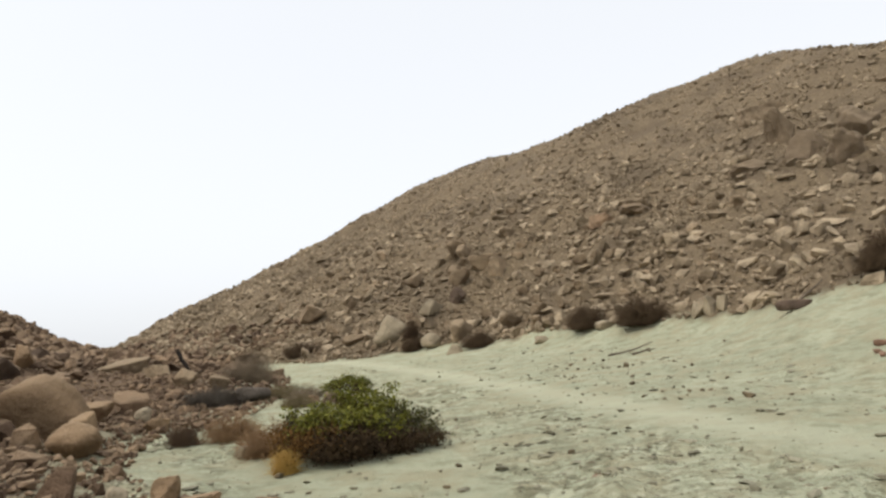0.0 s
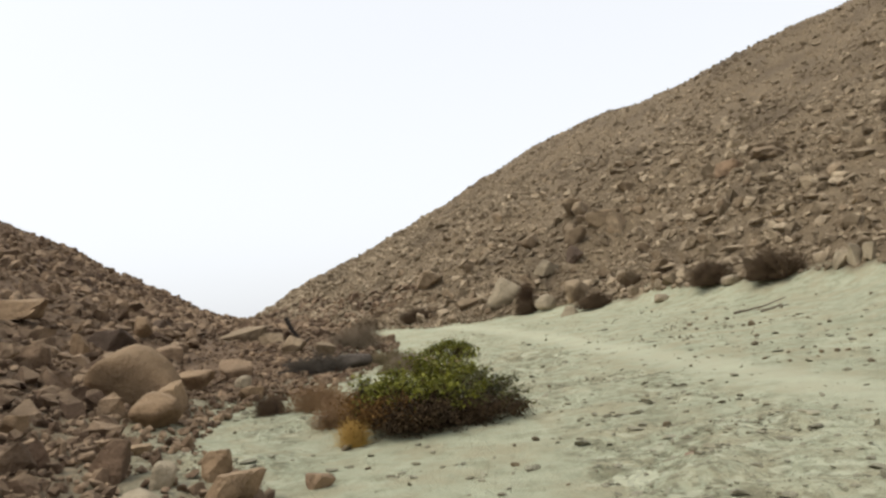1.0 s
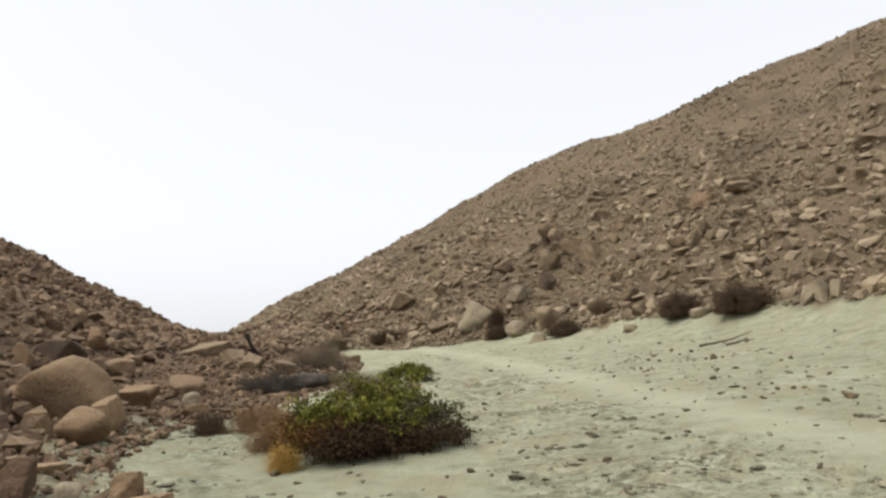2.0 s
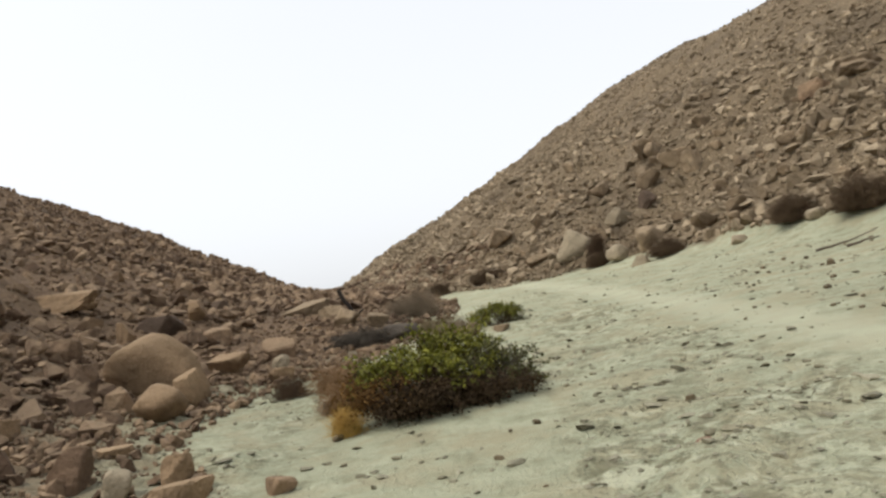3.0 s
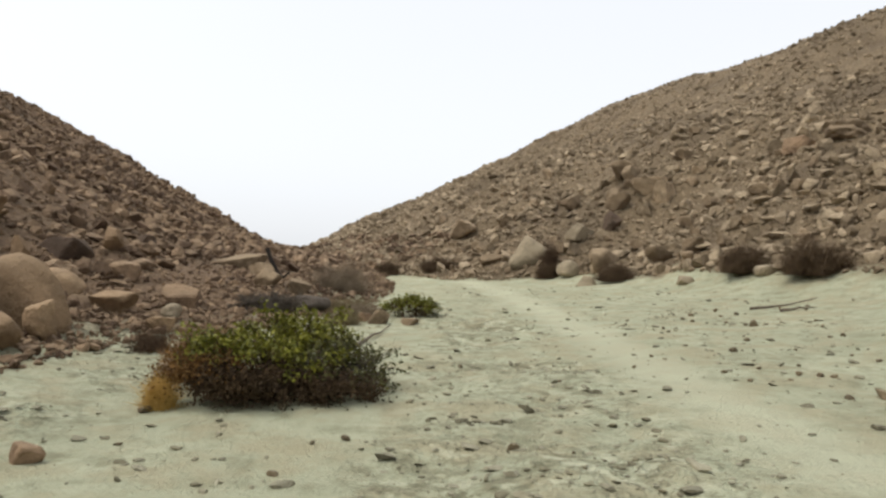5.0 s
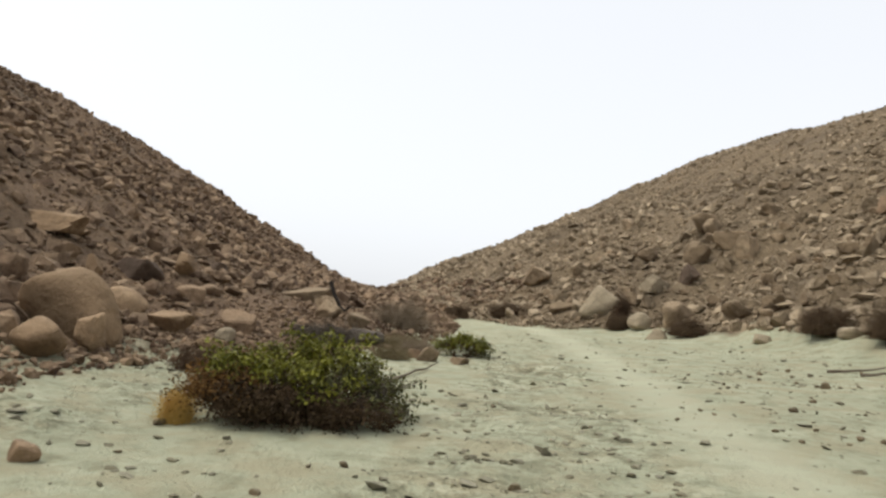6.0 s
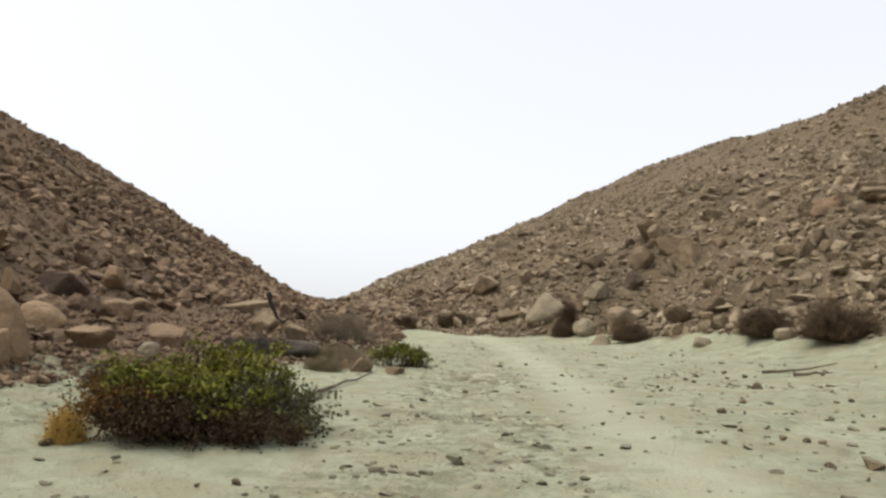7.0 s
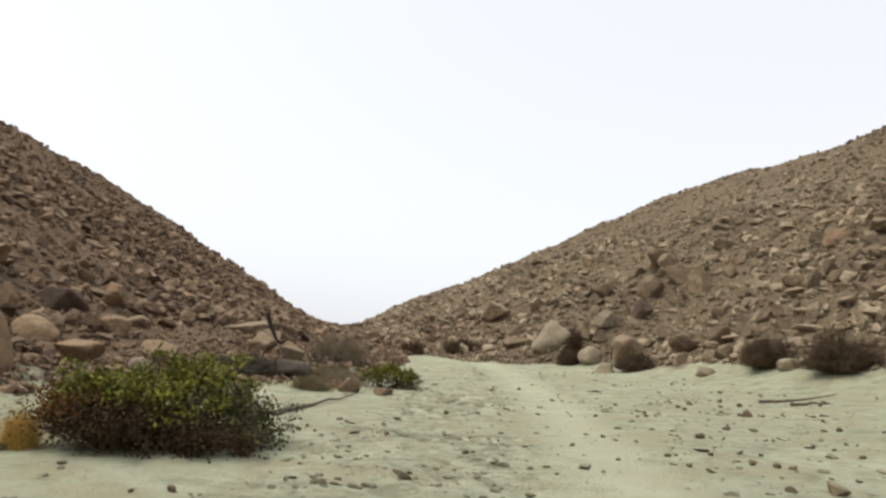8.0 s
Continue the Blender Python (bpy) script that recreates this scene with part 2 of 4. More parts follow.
def land(x, y):
    x, y = np.asarray(x, float), np.asarray(y, float)
    yc = np.clip(y, -20, 78)
    z = 0.065 * (np.clip(x, -1.5, 12) - 1.5) - 0.03 * soft_rise(yc - 38, 6) + TILT * np.clip(y, -20, 66) - 0.05 * soft_rise(np.clip(y, 0, 140) - 68, 4)
    s, d = along_across(x, y, RIGHT_FOOT, RIGHT_RUN, 1)
    # the silt climbs as an apron against the hill on the near right
    step = np.clip((x - 6.5) / 5.0, 0, 1) * np.clip((15.5 - y) / 4.0, 0, 1) * np.clip((y + 12) / 10, 0, 1)
    z += APRON * step * step * (3 - 2 * step) * np.clip((9 - d) / 6, 0, 1)
    # toe of the hill across the head of the wash
    toe = np.maximum(toe_reach(s), 0)
    z += 0.28 * np.clip(d + toe, 0, toe) * np.clip((12 - d) / 8, 0, 1)
    crest = np.interp(s, [-60, -20, -8, 0, 15, 25, 32, 50, 90], [3, 8.6, 11.7, 14.7, 12.1, 13.3, 9.8, 0.5, -8]) - 0.25 * np.maximum(0, d - 24)
    # ledges and gullies of the hillside
    rough = 0.4 * lattice(s / 6.0, d / 4.0, 11) + 0.3 * lattice(s / 2.3, d / 2.3, 12) + 0.13 * lattice(s / 0.9, d / 0.9, 13)
    up = 0.62 * soft_rise(d, 0.5)
    z += np.maximum(soft_min(up + rough * np.clip(d / 4, 0, 0.8), crest + 0.2 * rough, 0.6), 0)
    s2, d2 = along_across(x, y, LEFT_FOOT, LEFT_RUN, -1)
    up2 = 0.605 * soft_rise(d2 + 0.3, 1.3)
    rough2 = 0.45 * lattice(s2 / 5.0, d2 / 4.0, 21) + 0.25 * lattice(s2 / 2.0, d2 / 2.0, 22) + 0.12 * lattice(s2 / 0.8, d2 / 0.8, 23)
    nose = soft_min(8.8 + 0.011 * (s2 - 20) - 0.2 * np.maximum(0, d2 - 26), np.maximum((45.8 - s2) * 0.8, 0), 0.6)
    z += np.maximum(soft_min(up2 + rough2 * np.clip((d2 + 1) / 4, 0, 0.7), nose + 0.25 * rough2, 0.5), 0)
    # bank of rubble along the left side of the wash
    z += 0.32 * np.clip((rubble_edge(y) - x) / 2.2, 0, 1) ** 0.7 * np.clip((y - 14) / 4, 0, 1) * np.clip((62 - y) / 10, 0, 1)
    # silt: low swells, lumps and scuffs; the vehicle lane is smoother
    lumpy = scuffed(x, y)
    near = (np.abs(x) < 30) & (y < 60) & (y > -10)
    z += np.where(near, 0.035 * lattice(x / 1.7, y / 1.7, 31) + lumpy * (0.07 * lattice(x / 0.55, y / 0.42, 32) + 0.045 * lattice(x / 0.26, y / 0.2, 33)), 0)
    return z


def lane_middle(y):
    return np.interp(y, [0, 4, 8, 13, 20, 28], [5.6, 5.2, 4.6, 4.1, 3.2, 1.6])


def scuffed(x, y):
    """How trampled and cloddy the silt is, from 0 to 1."""
    lane = np.clip((np.abs(x - lane_middle(y)) - 0.3) / 0.5, 0, 1)
    zone = np.clip((x - 1.85 - 0.25 * lattice(x * 2, y * 1.1, 41)) / 0.4, 0, 1) + np.clip((0.1 - x) / 0.5, 0, 1)
    zone = np.where(x > lane_middle(y), 0.28, 1.0) * np.clip(zone, 0, 1)
    patch = 0.55 + 0.45 * lattice(x / 1.2, y / 0.8, 42)
    return (0.08 + 0.92 * np.clip(zone, 0, 1) * lane * patch) * np.clip((24 - y) / 9, 0.12, 1)


def height(x, y):
    return float(land(np.array([x]), np.array([y]))[0])


def mesh_of(name, verts, faces, material, smooth=False):
    me = bpy.data.meshes.new(name)
    verts, faces = np.asarray(verts, np.float32), np.asarray(faces, np.int32)
    k = faces.shape[1]
    me.vertices.add(len(verts))
    me.vertices.foreach_set("co", verts.ravel())
    me.loops.add(faces.size)
    me.loops.foreach_set("vertex_index", faces.ravel())
    me.polygons.add(len(faces))
    me.polygons.foreach_set("loop_start", np.arange(0, faces.size, k, dtype=np.int32))
    me.polygons.foreach_set("loop_total", np.full(len(faces), k, np.int32))
    me.polygons.foreach_set("use_smooth", np.full(len(faces), smooth))
    me.update(calc_edges=True)
    me.validate()
    me.materials.append(material)
    return me


def steps(*runs):
    """Grid lines: runs of (start, end, spacing)."""
    out = []
    for lo, hi, by in runs:
        out.extend(np.linspace(lo, hi, max(1, round((hi - lo) / by)), endpoint=False).tolist())
    return np.array(out + [runs[-1][1]])


gx = steps((-2500, -300, 440), (-300, -60, 30), (-60, -24, 1.5), (-24, -8, 0.3), (-8, 9, 0.085), (9, 26, 0.28), (26, 60, 1.5), (60, 300, 30), (300, 2500, 440))
gy = steps((-2500, -300, 440), (-300, -30, 30), (-30, 2, 1.0), (2, 16, 0.085), (16, 34, 0.16), (34, 80, 0.4), (80, 300, 20), (300, 2500, 440))
X, Y = np.meshgrid(gx, gy)
Z = land(X, Y)
nx = len(gx)
idx = np.arange(X.size).reshape(X.shape)
quads = np.stack([idx[:-1, :-1], idx[:-1, 1:], idx[1:, 1:], idx[1:, :-1]], -1).reshape(-1, 4)
ground_mesh = mesh_of("ground", np.stack([X, Y, Z], -1).reshape(-1, 3), quads, M_GROUND, True)
mr, ml = masks(X, Y)
scuff = scuffed(X, Y)
lane_tone = 0.55 * np.clip(1.3 - np.abs(X - lane_middle(Y) - 0.12 * lattice(X / 2, Y / 2, 45)) / 0.45, 0, 1) * np.clip((30 - Y) / 6, 0, 1) * np.clip((Y - 3) / 3, 0, 1)
tint = ground_mesh.color_attributes.new("rubble", "FLOAT_COLOR", "POINT")
tint.data.foreach_set("color", np.stack([np.maximum(mr, ml), scuff, ml, lane_tone], -1).astype(np.float32).ravel())
tagged(new("ground", ground_mesh), "pale silty wash between two brown stony hillsides", "ground", kind="structure")

# ---- rocks ----
rng = np.random.default_rng(7)
ball_cache = {}


def ball(level):
    if level not in ball_cache:
        bm = bmesh.new()
        bmesh.ops.create_icosphere(bm, subdivisions=level, radius=1.0)
        ball_cache[level] = (np.array([v.co[:] for v in bm.verts]), np.array([[v.index for v in f.verts] for f in bm.faces]))
        bm.free()
    return ball_cache[level]


def rock_shape(seed, level, planes=14, sharp=9.0, wear=0.06, boxy=False, form=(1.0, 1.0, 0.7)):
    """A stone of unit half-size: a lump cut by random planes, its edges worn."""
    r = np.random.default_rng(seed)
    v, f = ball(level)
    n = r.normal(size=(planes, 3)) * np.array(form) / max(form)
    if sharp > 8:
        n = np.concatenate([n, [(0.1, 0.05, 1), (0, 0.1, -1)]])
        planes += 2
    n /= np.linalg.norm(n, axis=1, keepdims=True)
    h = r.uniform(0.45 if sharp > 10 else 0.62, 1.0, planes)
    if boxy:
        n = np.concatenate([n[: planes // 2], np.eye(3) + r.normal(0, 0.26, (3, 3)), -np.eye(3) + r.normal(0, 0.26, (3, 3))])
        h = np.append(np.maximum(h[: planes // 2], 0.6), r.uniform(0.5, 0.8, 6))
        n /= np.linalg.norm(n, axis=1, keepdims=True)
    reach = (np.maximum(v @ n.T, 0) / h) ** sharp
    rad = (reach.sum(1) + 0.72 ** sharp) ** (-1 / sharp)
    p = v * rad[:, None]
    if wear:
        k = r.normal(size=(6, 3)) * 2.6
        p = p + v * (wear * np.sin(p @ k.T + r.uniform(0, 6, 6)).mean(1))[:, None]
        k = r.normal(size=(8, 3)) * 8
        p = p + v * (wear * 0.4 * np.sin(p @ k.T + r.uniform(0, 6, 8)).mean(1))[:, None]
    return p / np.abs(p).max(0), f


def boulder(x, y, width, depth, tall, turn, seed, material, label, name="boulder", sunk=0.22, lean=0.0, sharp=28.0, group="", tip=0.0, taper=0.0):
    crag = name == "rock_outcrop"
    p, f = rock_shape(seed, 5 if crag else 4, 26 if crag else 11, sharp, 0.2 if crag else 0.06, crag or name == "rock_slab", (width, depth, tall))
    if taper:
        p = p * np.stack([1 - taper * (p[:, 2] + 1) / 2, 1 - 0.6 * taper * (p[:, 2] + 1) / 2, np.ones(len(p))], -1)
    me = mesh_of(name, p * (width / 2, depth / 2, tall / 2), f, material, sharp < 20)
    ob = new(name, me)
    ob.matrix_world = pose(x, y, height(x, y) + tall * (0.5 - sunk), lean, tip, turn)
    return tagged(ob, label, "boulder", group)


# boulders of the left slope: x, y, width, depth, height, turn, lean
boulder(-2.85, 10.55, 1.45, 1.2, 1.1, 20, 101, M_BOULDER, "big rounded tan boulder half sunk in rubble", sharp=5, lean=6, tip=12)
boulder(-2.1, 9.12, 0.8, 0.6, 0.48, -12, 102, M_BOULDER, "smooth tan boulder leaning against a larger one", sharp=6)
boulder(-2.2, 10.2, 0.48, 0.45, 0.6, 30, 103, M_BOULDER, "brown wedge of stone beside a big boulder", sharp=36)
boulder(-3.75, 13.1, 1.15, 0.7, 0.66, -20, 104, M_BOULDER, "long tan boulder lying on the stony slope", sharp=6, tip=16)
boulder(-6.53, 12.4, 1.07, 0.8, 0.5, 10, 161, M_STONE, "flat-topped brown rock with a dark underside", sharp=40)
boulder(-5.42, 19.2, 0.55, 0.5, 0.5, 35, 162, M_DARK, "dark brown block in the rubble", sharp=40)
boulder(-5.1, 14.1, 0.42, 0.4, 0.55, 15, 163, M_BOULDER, "upright tan stone in the rubble", sharp=40)
boulder(-4.09, 15.7, 0.6, 0.5, 0.46, 50, 164, M_STONE, "brown angular rock in the rubble", sharp=40)
boulder(-1.6, 11.95, 0.5, 0.4, 0.3, 25, 165, M_BOULDER, "tan rock at the end of the rubble", sharp=40)
boulder(-4.75, 11.55, 0.6, 0.5, 0.44, 70, 166, M_STONE, "reddish angular rock in the rubble", sharp=40)
boulder(-4.0, 10.9, 0.52, 0.42, 0.32, 5, 167, M_STONE, "brown angular rock beside a big boulder", sharp=40)
boulder(-2.99, 7.9, 0.34, 0.3, 0.28, 40, 168, M_BOULDER, "pale tan block in the rubble", sharp=40)
boulder(-4.7, 9.8, 0.66, 0.5, 0.4, 15, 169, M_STONE, "brown angular rock in the rubble", sharp=40)
boulder(-1.12, 17.3, 0.5, 0.42, 0.46, 30, 170, M_BLOCK, "pale wedge of rock beside a black dead branch", sharp=40, tip=-12)
boulder(-1.82, 17.5, 0.6, 0.45, 0.46, 10, 171, M_BLOCK, "slanting tan rock beside a black dead branch", sharp=40, tip=20)
boulder(-2.82, 12.75, 0.85, 0.55, 0.42, 5, 105, M_BOULDER, "flat-topped tan rock on rubble", sharp=36)
boulder(-2.42, 14.55, 0.76, 0.6, 0.6, 40, 106, M_STONE, "angular brown rock behind the green bush", sharp=36)
boulder(-1.99, 13.15, 0.36, 0.34, 0.34, 0, 107, M_PALE, "small round grey stone on rubble", sharp=5)
# rock lying in shade, the shade put into its dark material
boulder(-5.1, 15.5, 0.95, 0.7, 0.5, 15, 108, M_DARK, "dark shadowed angular rock on the stony slope", sharp=36)
boulder(-5.11, 17.1, 0.66, 0.6, 0.62, 60, 109, M_BOULDER, "brown angular rock on the stony slope", sharp=36)
boulder(-4.0, 22.1, 1.75, 1.1, 0.5, 12, 110, M_BLOCK, "long flat tan slab of rock on rubble", name="rock_slab", lean=8, sharp=44, tip=-13)
boulder(-3.0, 20.6, 0.8, 0.6, 0.55, 0, 111, M_BLOCK, "pale rock beside a black dead branch", sharp=36)
boulder(-6.95, 15.2, 1.6, 0.9, 0.5, 0, 112, M_BOULDER, "flat tan rock high on the stony slope", sharp=36)
boulder(-0.2, 8.9, 0.22, 0.2, 0.2, 0, 113, M_PALE, "pale stone beside the green bush")
boulder(0.13, 6.3, 0.31, 0.25, 0.16, 10, 114, M_STONE, "single angular brown stone lying on silt", sharp=12, taper=0.3, sunk=0.3)
boulder(-0.48, 5.9, 0.64, 0.4, 0.32, 50, 115, M_BOULDER, "broad brown stone at the edge of the rubble", sharp=36)
boulder(-0.95, 5.62, 0.42, 0.34, 0.24, 15, 172, M_PALE, "pale smooth stone at the edge of the rubble", sharp=6)
boulder(-1.75, 7.5, 0.42, 0.32, 0.15, 0, 116, M_BOULDER, "flat tan stone at the edge of the rubble", sharp=36)
boulder(-1.1, 6.4, 0.24, 0.22, 0.27, 30, 117, M_PALE, "pale rounded stone at the edge of the rubble", sharp=6)
boulder(-0.74, 6.55, 0.26, 0.24, 0.32, 75, 118, M_BOULDER, "brown wedge of stone at the edge of the rubble", sharp=36)
boulder(-1.6, 6.65, 0.34, 0.32, 0.42, 15, 119, M_STONE, "reddish upright stone at the edge of the rubble", sharp=36)
# boulders at the foot of the right hill
boulder(4.2, 25.8, 1.95, 1.3, 1.2, 20, 121, M_PALE, "pale triangular boulder at the foot of the hill", sharp=8, taper=0.5)
boulder(5.17, 23.85, 0.7, 0.62, 0.66, 0, 122, M_PALE, "round pale boulder at the edge of the silt", sharp=6)
boulder(5.45, 21.7, 0.75, 0.5, 0.4, 0, 123, M_PALE, "low pale stone lying on silt", sharp=12, taper=0.6, sunk=0.3)
boulder(7.3, 19.3, 0.75, 0.5, 0.26, 15, 124, M_PALE, "low pale stone lying on silt", sharp=12, taper=0.3)
boulder(6.1, 23.6, 1.55, 0.9, 0.9, 20, 183, M_BLOCK, "tilted tan boulder at the foot of the hill", lean=24, sharp=9, tip=-30, taper=0.5)
boulder(7.28, 21.7, 0.78, 0.65, 0.62, 0, 126, M_BLOCK, "tan boulder at the foot of the hill", sharp=36, tip=-18)
boulder(5.75, 26.4, 1.05, 0.8, 0.66, 0, 127, M_PALE, "blocky pale boulder on the scree", sharp=44)
# this block's shadow is painted by its dark stone colour
boulder(6.77, 26.4, 0.6, 0.6, 0.8, 30, 128, M_DARK, "dark shadowed block on the scree", sharp=44)
boulder(1.7, 33.0, 1.5, 1.2, 1.1, -20, 129, M_BLOCK, "big sloping tan boulder at the foot of the hill", lean=10, sharp=36)
boulder(7.9, 29.4, 1.1, 0.9, 0.7, 10, 130, M_BLOCK, "angular pale boulder on the scree", sharp=36)
boulder(7.18, 27.4, 0.9, 0.6, 0.85, 0, 131, M_BLOCK, "tan slab leaning on the scree", sharp=36, tip=28)
boulder(8.5, 26.9, 0.85, 0.7, 0.8, 20, 173, M_BLOCK, "squarish tan boulder on the scree", sharp=36)
boulder(8.1, 27.7, 1.3, 0.9, 0.8, 5, 174, M_BLOCK, "broad tan boulder on the scree", sharp=36, tip=-10)
boulder(11.7, 24.2, 1.25, 0.7, 0.6, -10, 175, M_STONE, "long dark slab of rock on the hillside", sharp=40, tip=-8)
boulder(7.7, 29.9, 1.15, 0.8, 0.8, 15, 176, M_BLOCK, "broad weathered boulder on the hillside", sharp=36)
boulder(5.9, 29.9, 1.0, 0.8, 0.85, 40, 177, M_BLOCK, "sloping tan boulder on the scree", sharp=36, tip=20)
boulder(8.62, 17.9, 0.6, 0.5, 0.26, 10, 178, M_PALE, "low pale rock between two dry bushes", sharp=9)
boulder(2.95, 27.2, 1.1, 0.7, 0.5, 10, 179, M_BLOCK, "low tan boulder at the foot of the hill", sharp=36)
boulder(7.97, 21.0, 0.55, 0.5, 0.55, 60, 180, M_BLOCK, "tan boulder at the foot of the hill", sharp=36)
for k, (bx, by, tall) in enumerate(((10.05, 15.65, 0.6), (10.2, 15.35, 0.75), (10.38, 15.05, 0.55))):
    boulder(bx, by, 0.36, 0.34, tall * 0.75, 20 * k, 132 + k, M_PALE, "pale upright stone standing at the hill foot", sharp=36, group="upright stones at the hill foot")
boulder(10.19, 12.3, 0.85, 0.5, 0.22, -40, 136, M_DARK, "dark low rock at the edge of the silt", sharp=9, sunk=0.3)
boulder(-0.35, 15.1, 0.8, 0.55, 0.34, 5, 137, M_CHARCOAL, "low charcoal-grey rock in dead brush", sharp=10, sunk=0.15)
boulder(1.6, 13.72, 0.36, 0.26, 0.14, 20, 138, M_BLOCK, "brown stone under the small green bush", sharp=36)
boulder(1.15, 13.75, 0.4, 0.3, 0.28, 60, 139, M_BLOCK, "brown stone under the small green bush", sharp=36)
boulder(0.85, 14.0, 0.3, 0.28, 0.2, 10, 151, M_STONE, "dull brown stone beside the small green bush", sharp=36)


def on_slope(s, d):
    """Plan place from metres along the right hill's foot and up from it."""
    return RIGHT_FOOT[0] + s * RIGHT_RUN[0] + d * RIGHT_RUN[1], RIGHT_FOOT[1] + s * RIGHT_RUN[1] - d * RIGHT_RUN[0]


for k, (px, py, w, h) in enumerate(((17.4, 21.3, 1.1, 1.9), (16.8, 19.5, 1.4, 1.7), (16.9, 17.9, 1.1, 1.6), (19.1, 24.6, 1.8, 1.2), (15.4, 20.6, 1.0, 0.9), (18.3, 18.9, 1.6, 1.5), (12.8, 23.5, 1.5, 0.6))):
    boulder(px, py, w, 1.2, h, -60 + 15 * k, 140 + k, M_CRAG, "weathered outcrop of bedrock high on the hillside", name="rock_outcrop", sunk=0.45, sharp=36, group="outcrops on the right hillside")


def scatter(name, xy, size, shapes, flat, sunk, material, label, category, tilt=0.35):
    """Many stones as one mesh, each an island of its own."""
    xy, size = np.asarray(xy), np.asarray(size)
    z = land(xy[:, 0], xy[:, 1])
    which = rng.integers(0, len(shapes), len(xy))
    vs, fs, at = [], [], 0
    for k, (p, f) in enumerate(shapes):
        m = np.where(which == k)[0]
        if not len(m):
            continue
        ax = rng.normal(size=(len(m), 4))
        ax[:, 1:3] *= tilt
        ax /= np.linalg.norm(ax, axis=1, keepdims=True)
        w, i, j, q = ax.T
        rot = np.stack([1 - 2 * (j * j + q * q), 2 * (i * j - w * q), 2 * (i * q + w * j), 2 * (i * j + w * q), 1 - 2 * (i * i + q * q), 2 * (j * q - w * i),
                        2 * (i * q - w * j), 2 * (j * q + w * i), 1 - 2 * (i * i + j * j)], -1).reshape(-1, 3, 3)
        shape = np.stack([rng.uniform(0.8, 1.25, len(m)), rng.uniform(0.6, 1.0, len(m)), rng.uniform(*flat, len(m))], -1)
        local = p[None] * shape[:, None] * (size[m] / 2)[:, None, None]
        pts = np.einsum("nij,nvj->nvi", rot, local)
        pts += np.stack([xy[m, 0], xy[m, 1], z[m] + size[m] * (0.3 - sunk)], -1)[:, None]
        vs.append(pts.reshape(-1, 3))
        fs.append((f[None] + (np.arange(len(m)) * len(p))[:, None, None] + at).reshape(-1, 3))
        at += pts.shape[0] * pts.shape[1]
    ob = new(name, mesh_of(name, np.concatenate(vs), np.concatenate(fs), material))
    return tagged(ob, label, category, kind="stuff")


def hull_shape(seed, n=13):
    """A cheap angular stone: the hull of a few points."""
    r = np.random.default_rng(seed)
    p = r.normal(size=(n, 3))
    p /= np.linalg.norm(p, axis=1, keepdims=True) ** 0.9
    bm = bmesh.new()
    for v in p:
        bm.verts.new(v)
    bmesh.ops.convex_hull(bm, input=bm.verts)
    for v in [v for v in bm.verts if not v.link_faces]:
        bm.verts.remove(v)
    bmesh.ops.triangulate(bm, faces=bm.faces)
    bm.verts.index_update()
    out = np.array([v.co[:] for v in bm.verts]), np.array([[v.index for v in f.verts] for f in bm.faces])
    bm.free()
    return out


SHAPES = [hull_shape(200 + k) for k in range(14)]


def sizes(n, low, high, power):
    """Many small, few large."""
    return low * (high / low) ** (rng.random(n) ** power)


# right hillside
n = 26000
s, d = rng.uniform(-26, 52, n), rng.uniform(0, 27, n)
d -= toe_reach(s) * np.clip(1 - d / 12, 0, 1)
keep = rng.random(n) < (0.5 + 0.5 * lattice(s / 3.0, d / 5.0, 51) + 0.25 * (d < 8)) * np.clip(1.35 - d / 17, 0.22, 1)
s, d = s[keep], d[keep]
big = np.interp(d, [0, 8, 12, 20], [0.62, 0.6, 0.42, 0.3])
scatter("hillside_scree", np.stack(on_slope(s, d), -1), np.minimum(sizes(len(s), 0.14, 0.75, 1.9), big), SHAPES, (0.32, 0.75), 0.2, M_SCREE_R, "loose angular tan rocks covering the hillside", "scree")
n = 95000
s, d = rng.uniform(-24, 48, n), 26 * rng.random(n) ** 1.25
d -= toe_reach(s) * np.clip(1 - d / 12, 0, 1)
keep = rng.random(n) < (0.6 + 0.5 * lattice(s / 2.0, d / 4.0, 52)) * np.clip(1.4 - d / 20, 0.4, 1)
scatter("hillside_rubble", np.stack(on_slope(s[keep], d[keep]), -1), sizes(keep.sum(), 0.055, 0.23, 1.9), SHAPES[:8], (0.45, 0.9), 0.1, M_SCREE_R, "small broken stones between larger rocks on the hillside", "scree")


def on_left(s, d):
    return LEFT_FOOT[0] + s * LEFT_RUN[0] - d * LEFT_RUN[1], LEFT_FOOT[1] + s * LEFT_RUN[1] + d * LEFT_RUN[0]


n = 22000
s, d = rng.uniform(-20, 44, n), rng.uniform(-1, 25, n)
xy = np.stack(on_left(s, d), -1)
ok = (rubble_edge(xy[:, 1]) - 0.2 > xy[:, 0]) & (rng.random(n) < 0.65 + 0.4 * lattice(s / 3.0, d / 3.0, 61))
scatter("left_hillside_scree", xy[ok], np.minimum(sizes(ok.sum(), 0.13, 0.75, 1.7), np.where(d[ok] > 9, 0.32, 0.52)), SHAPES, (0.3, 0.7), 0.18, M_SCREE_L, "loose red-brown rocks covering the hillside", "scree")
n = 20000
s, d = rng.uniform(-14, 42, n), 24 * rng.random(n) ** 1.3
xy = np.stack(on_left(s, d), -1)
ok = rubble_edge(xy[:, 1]) - 0.2 > xy[:, 0]
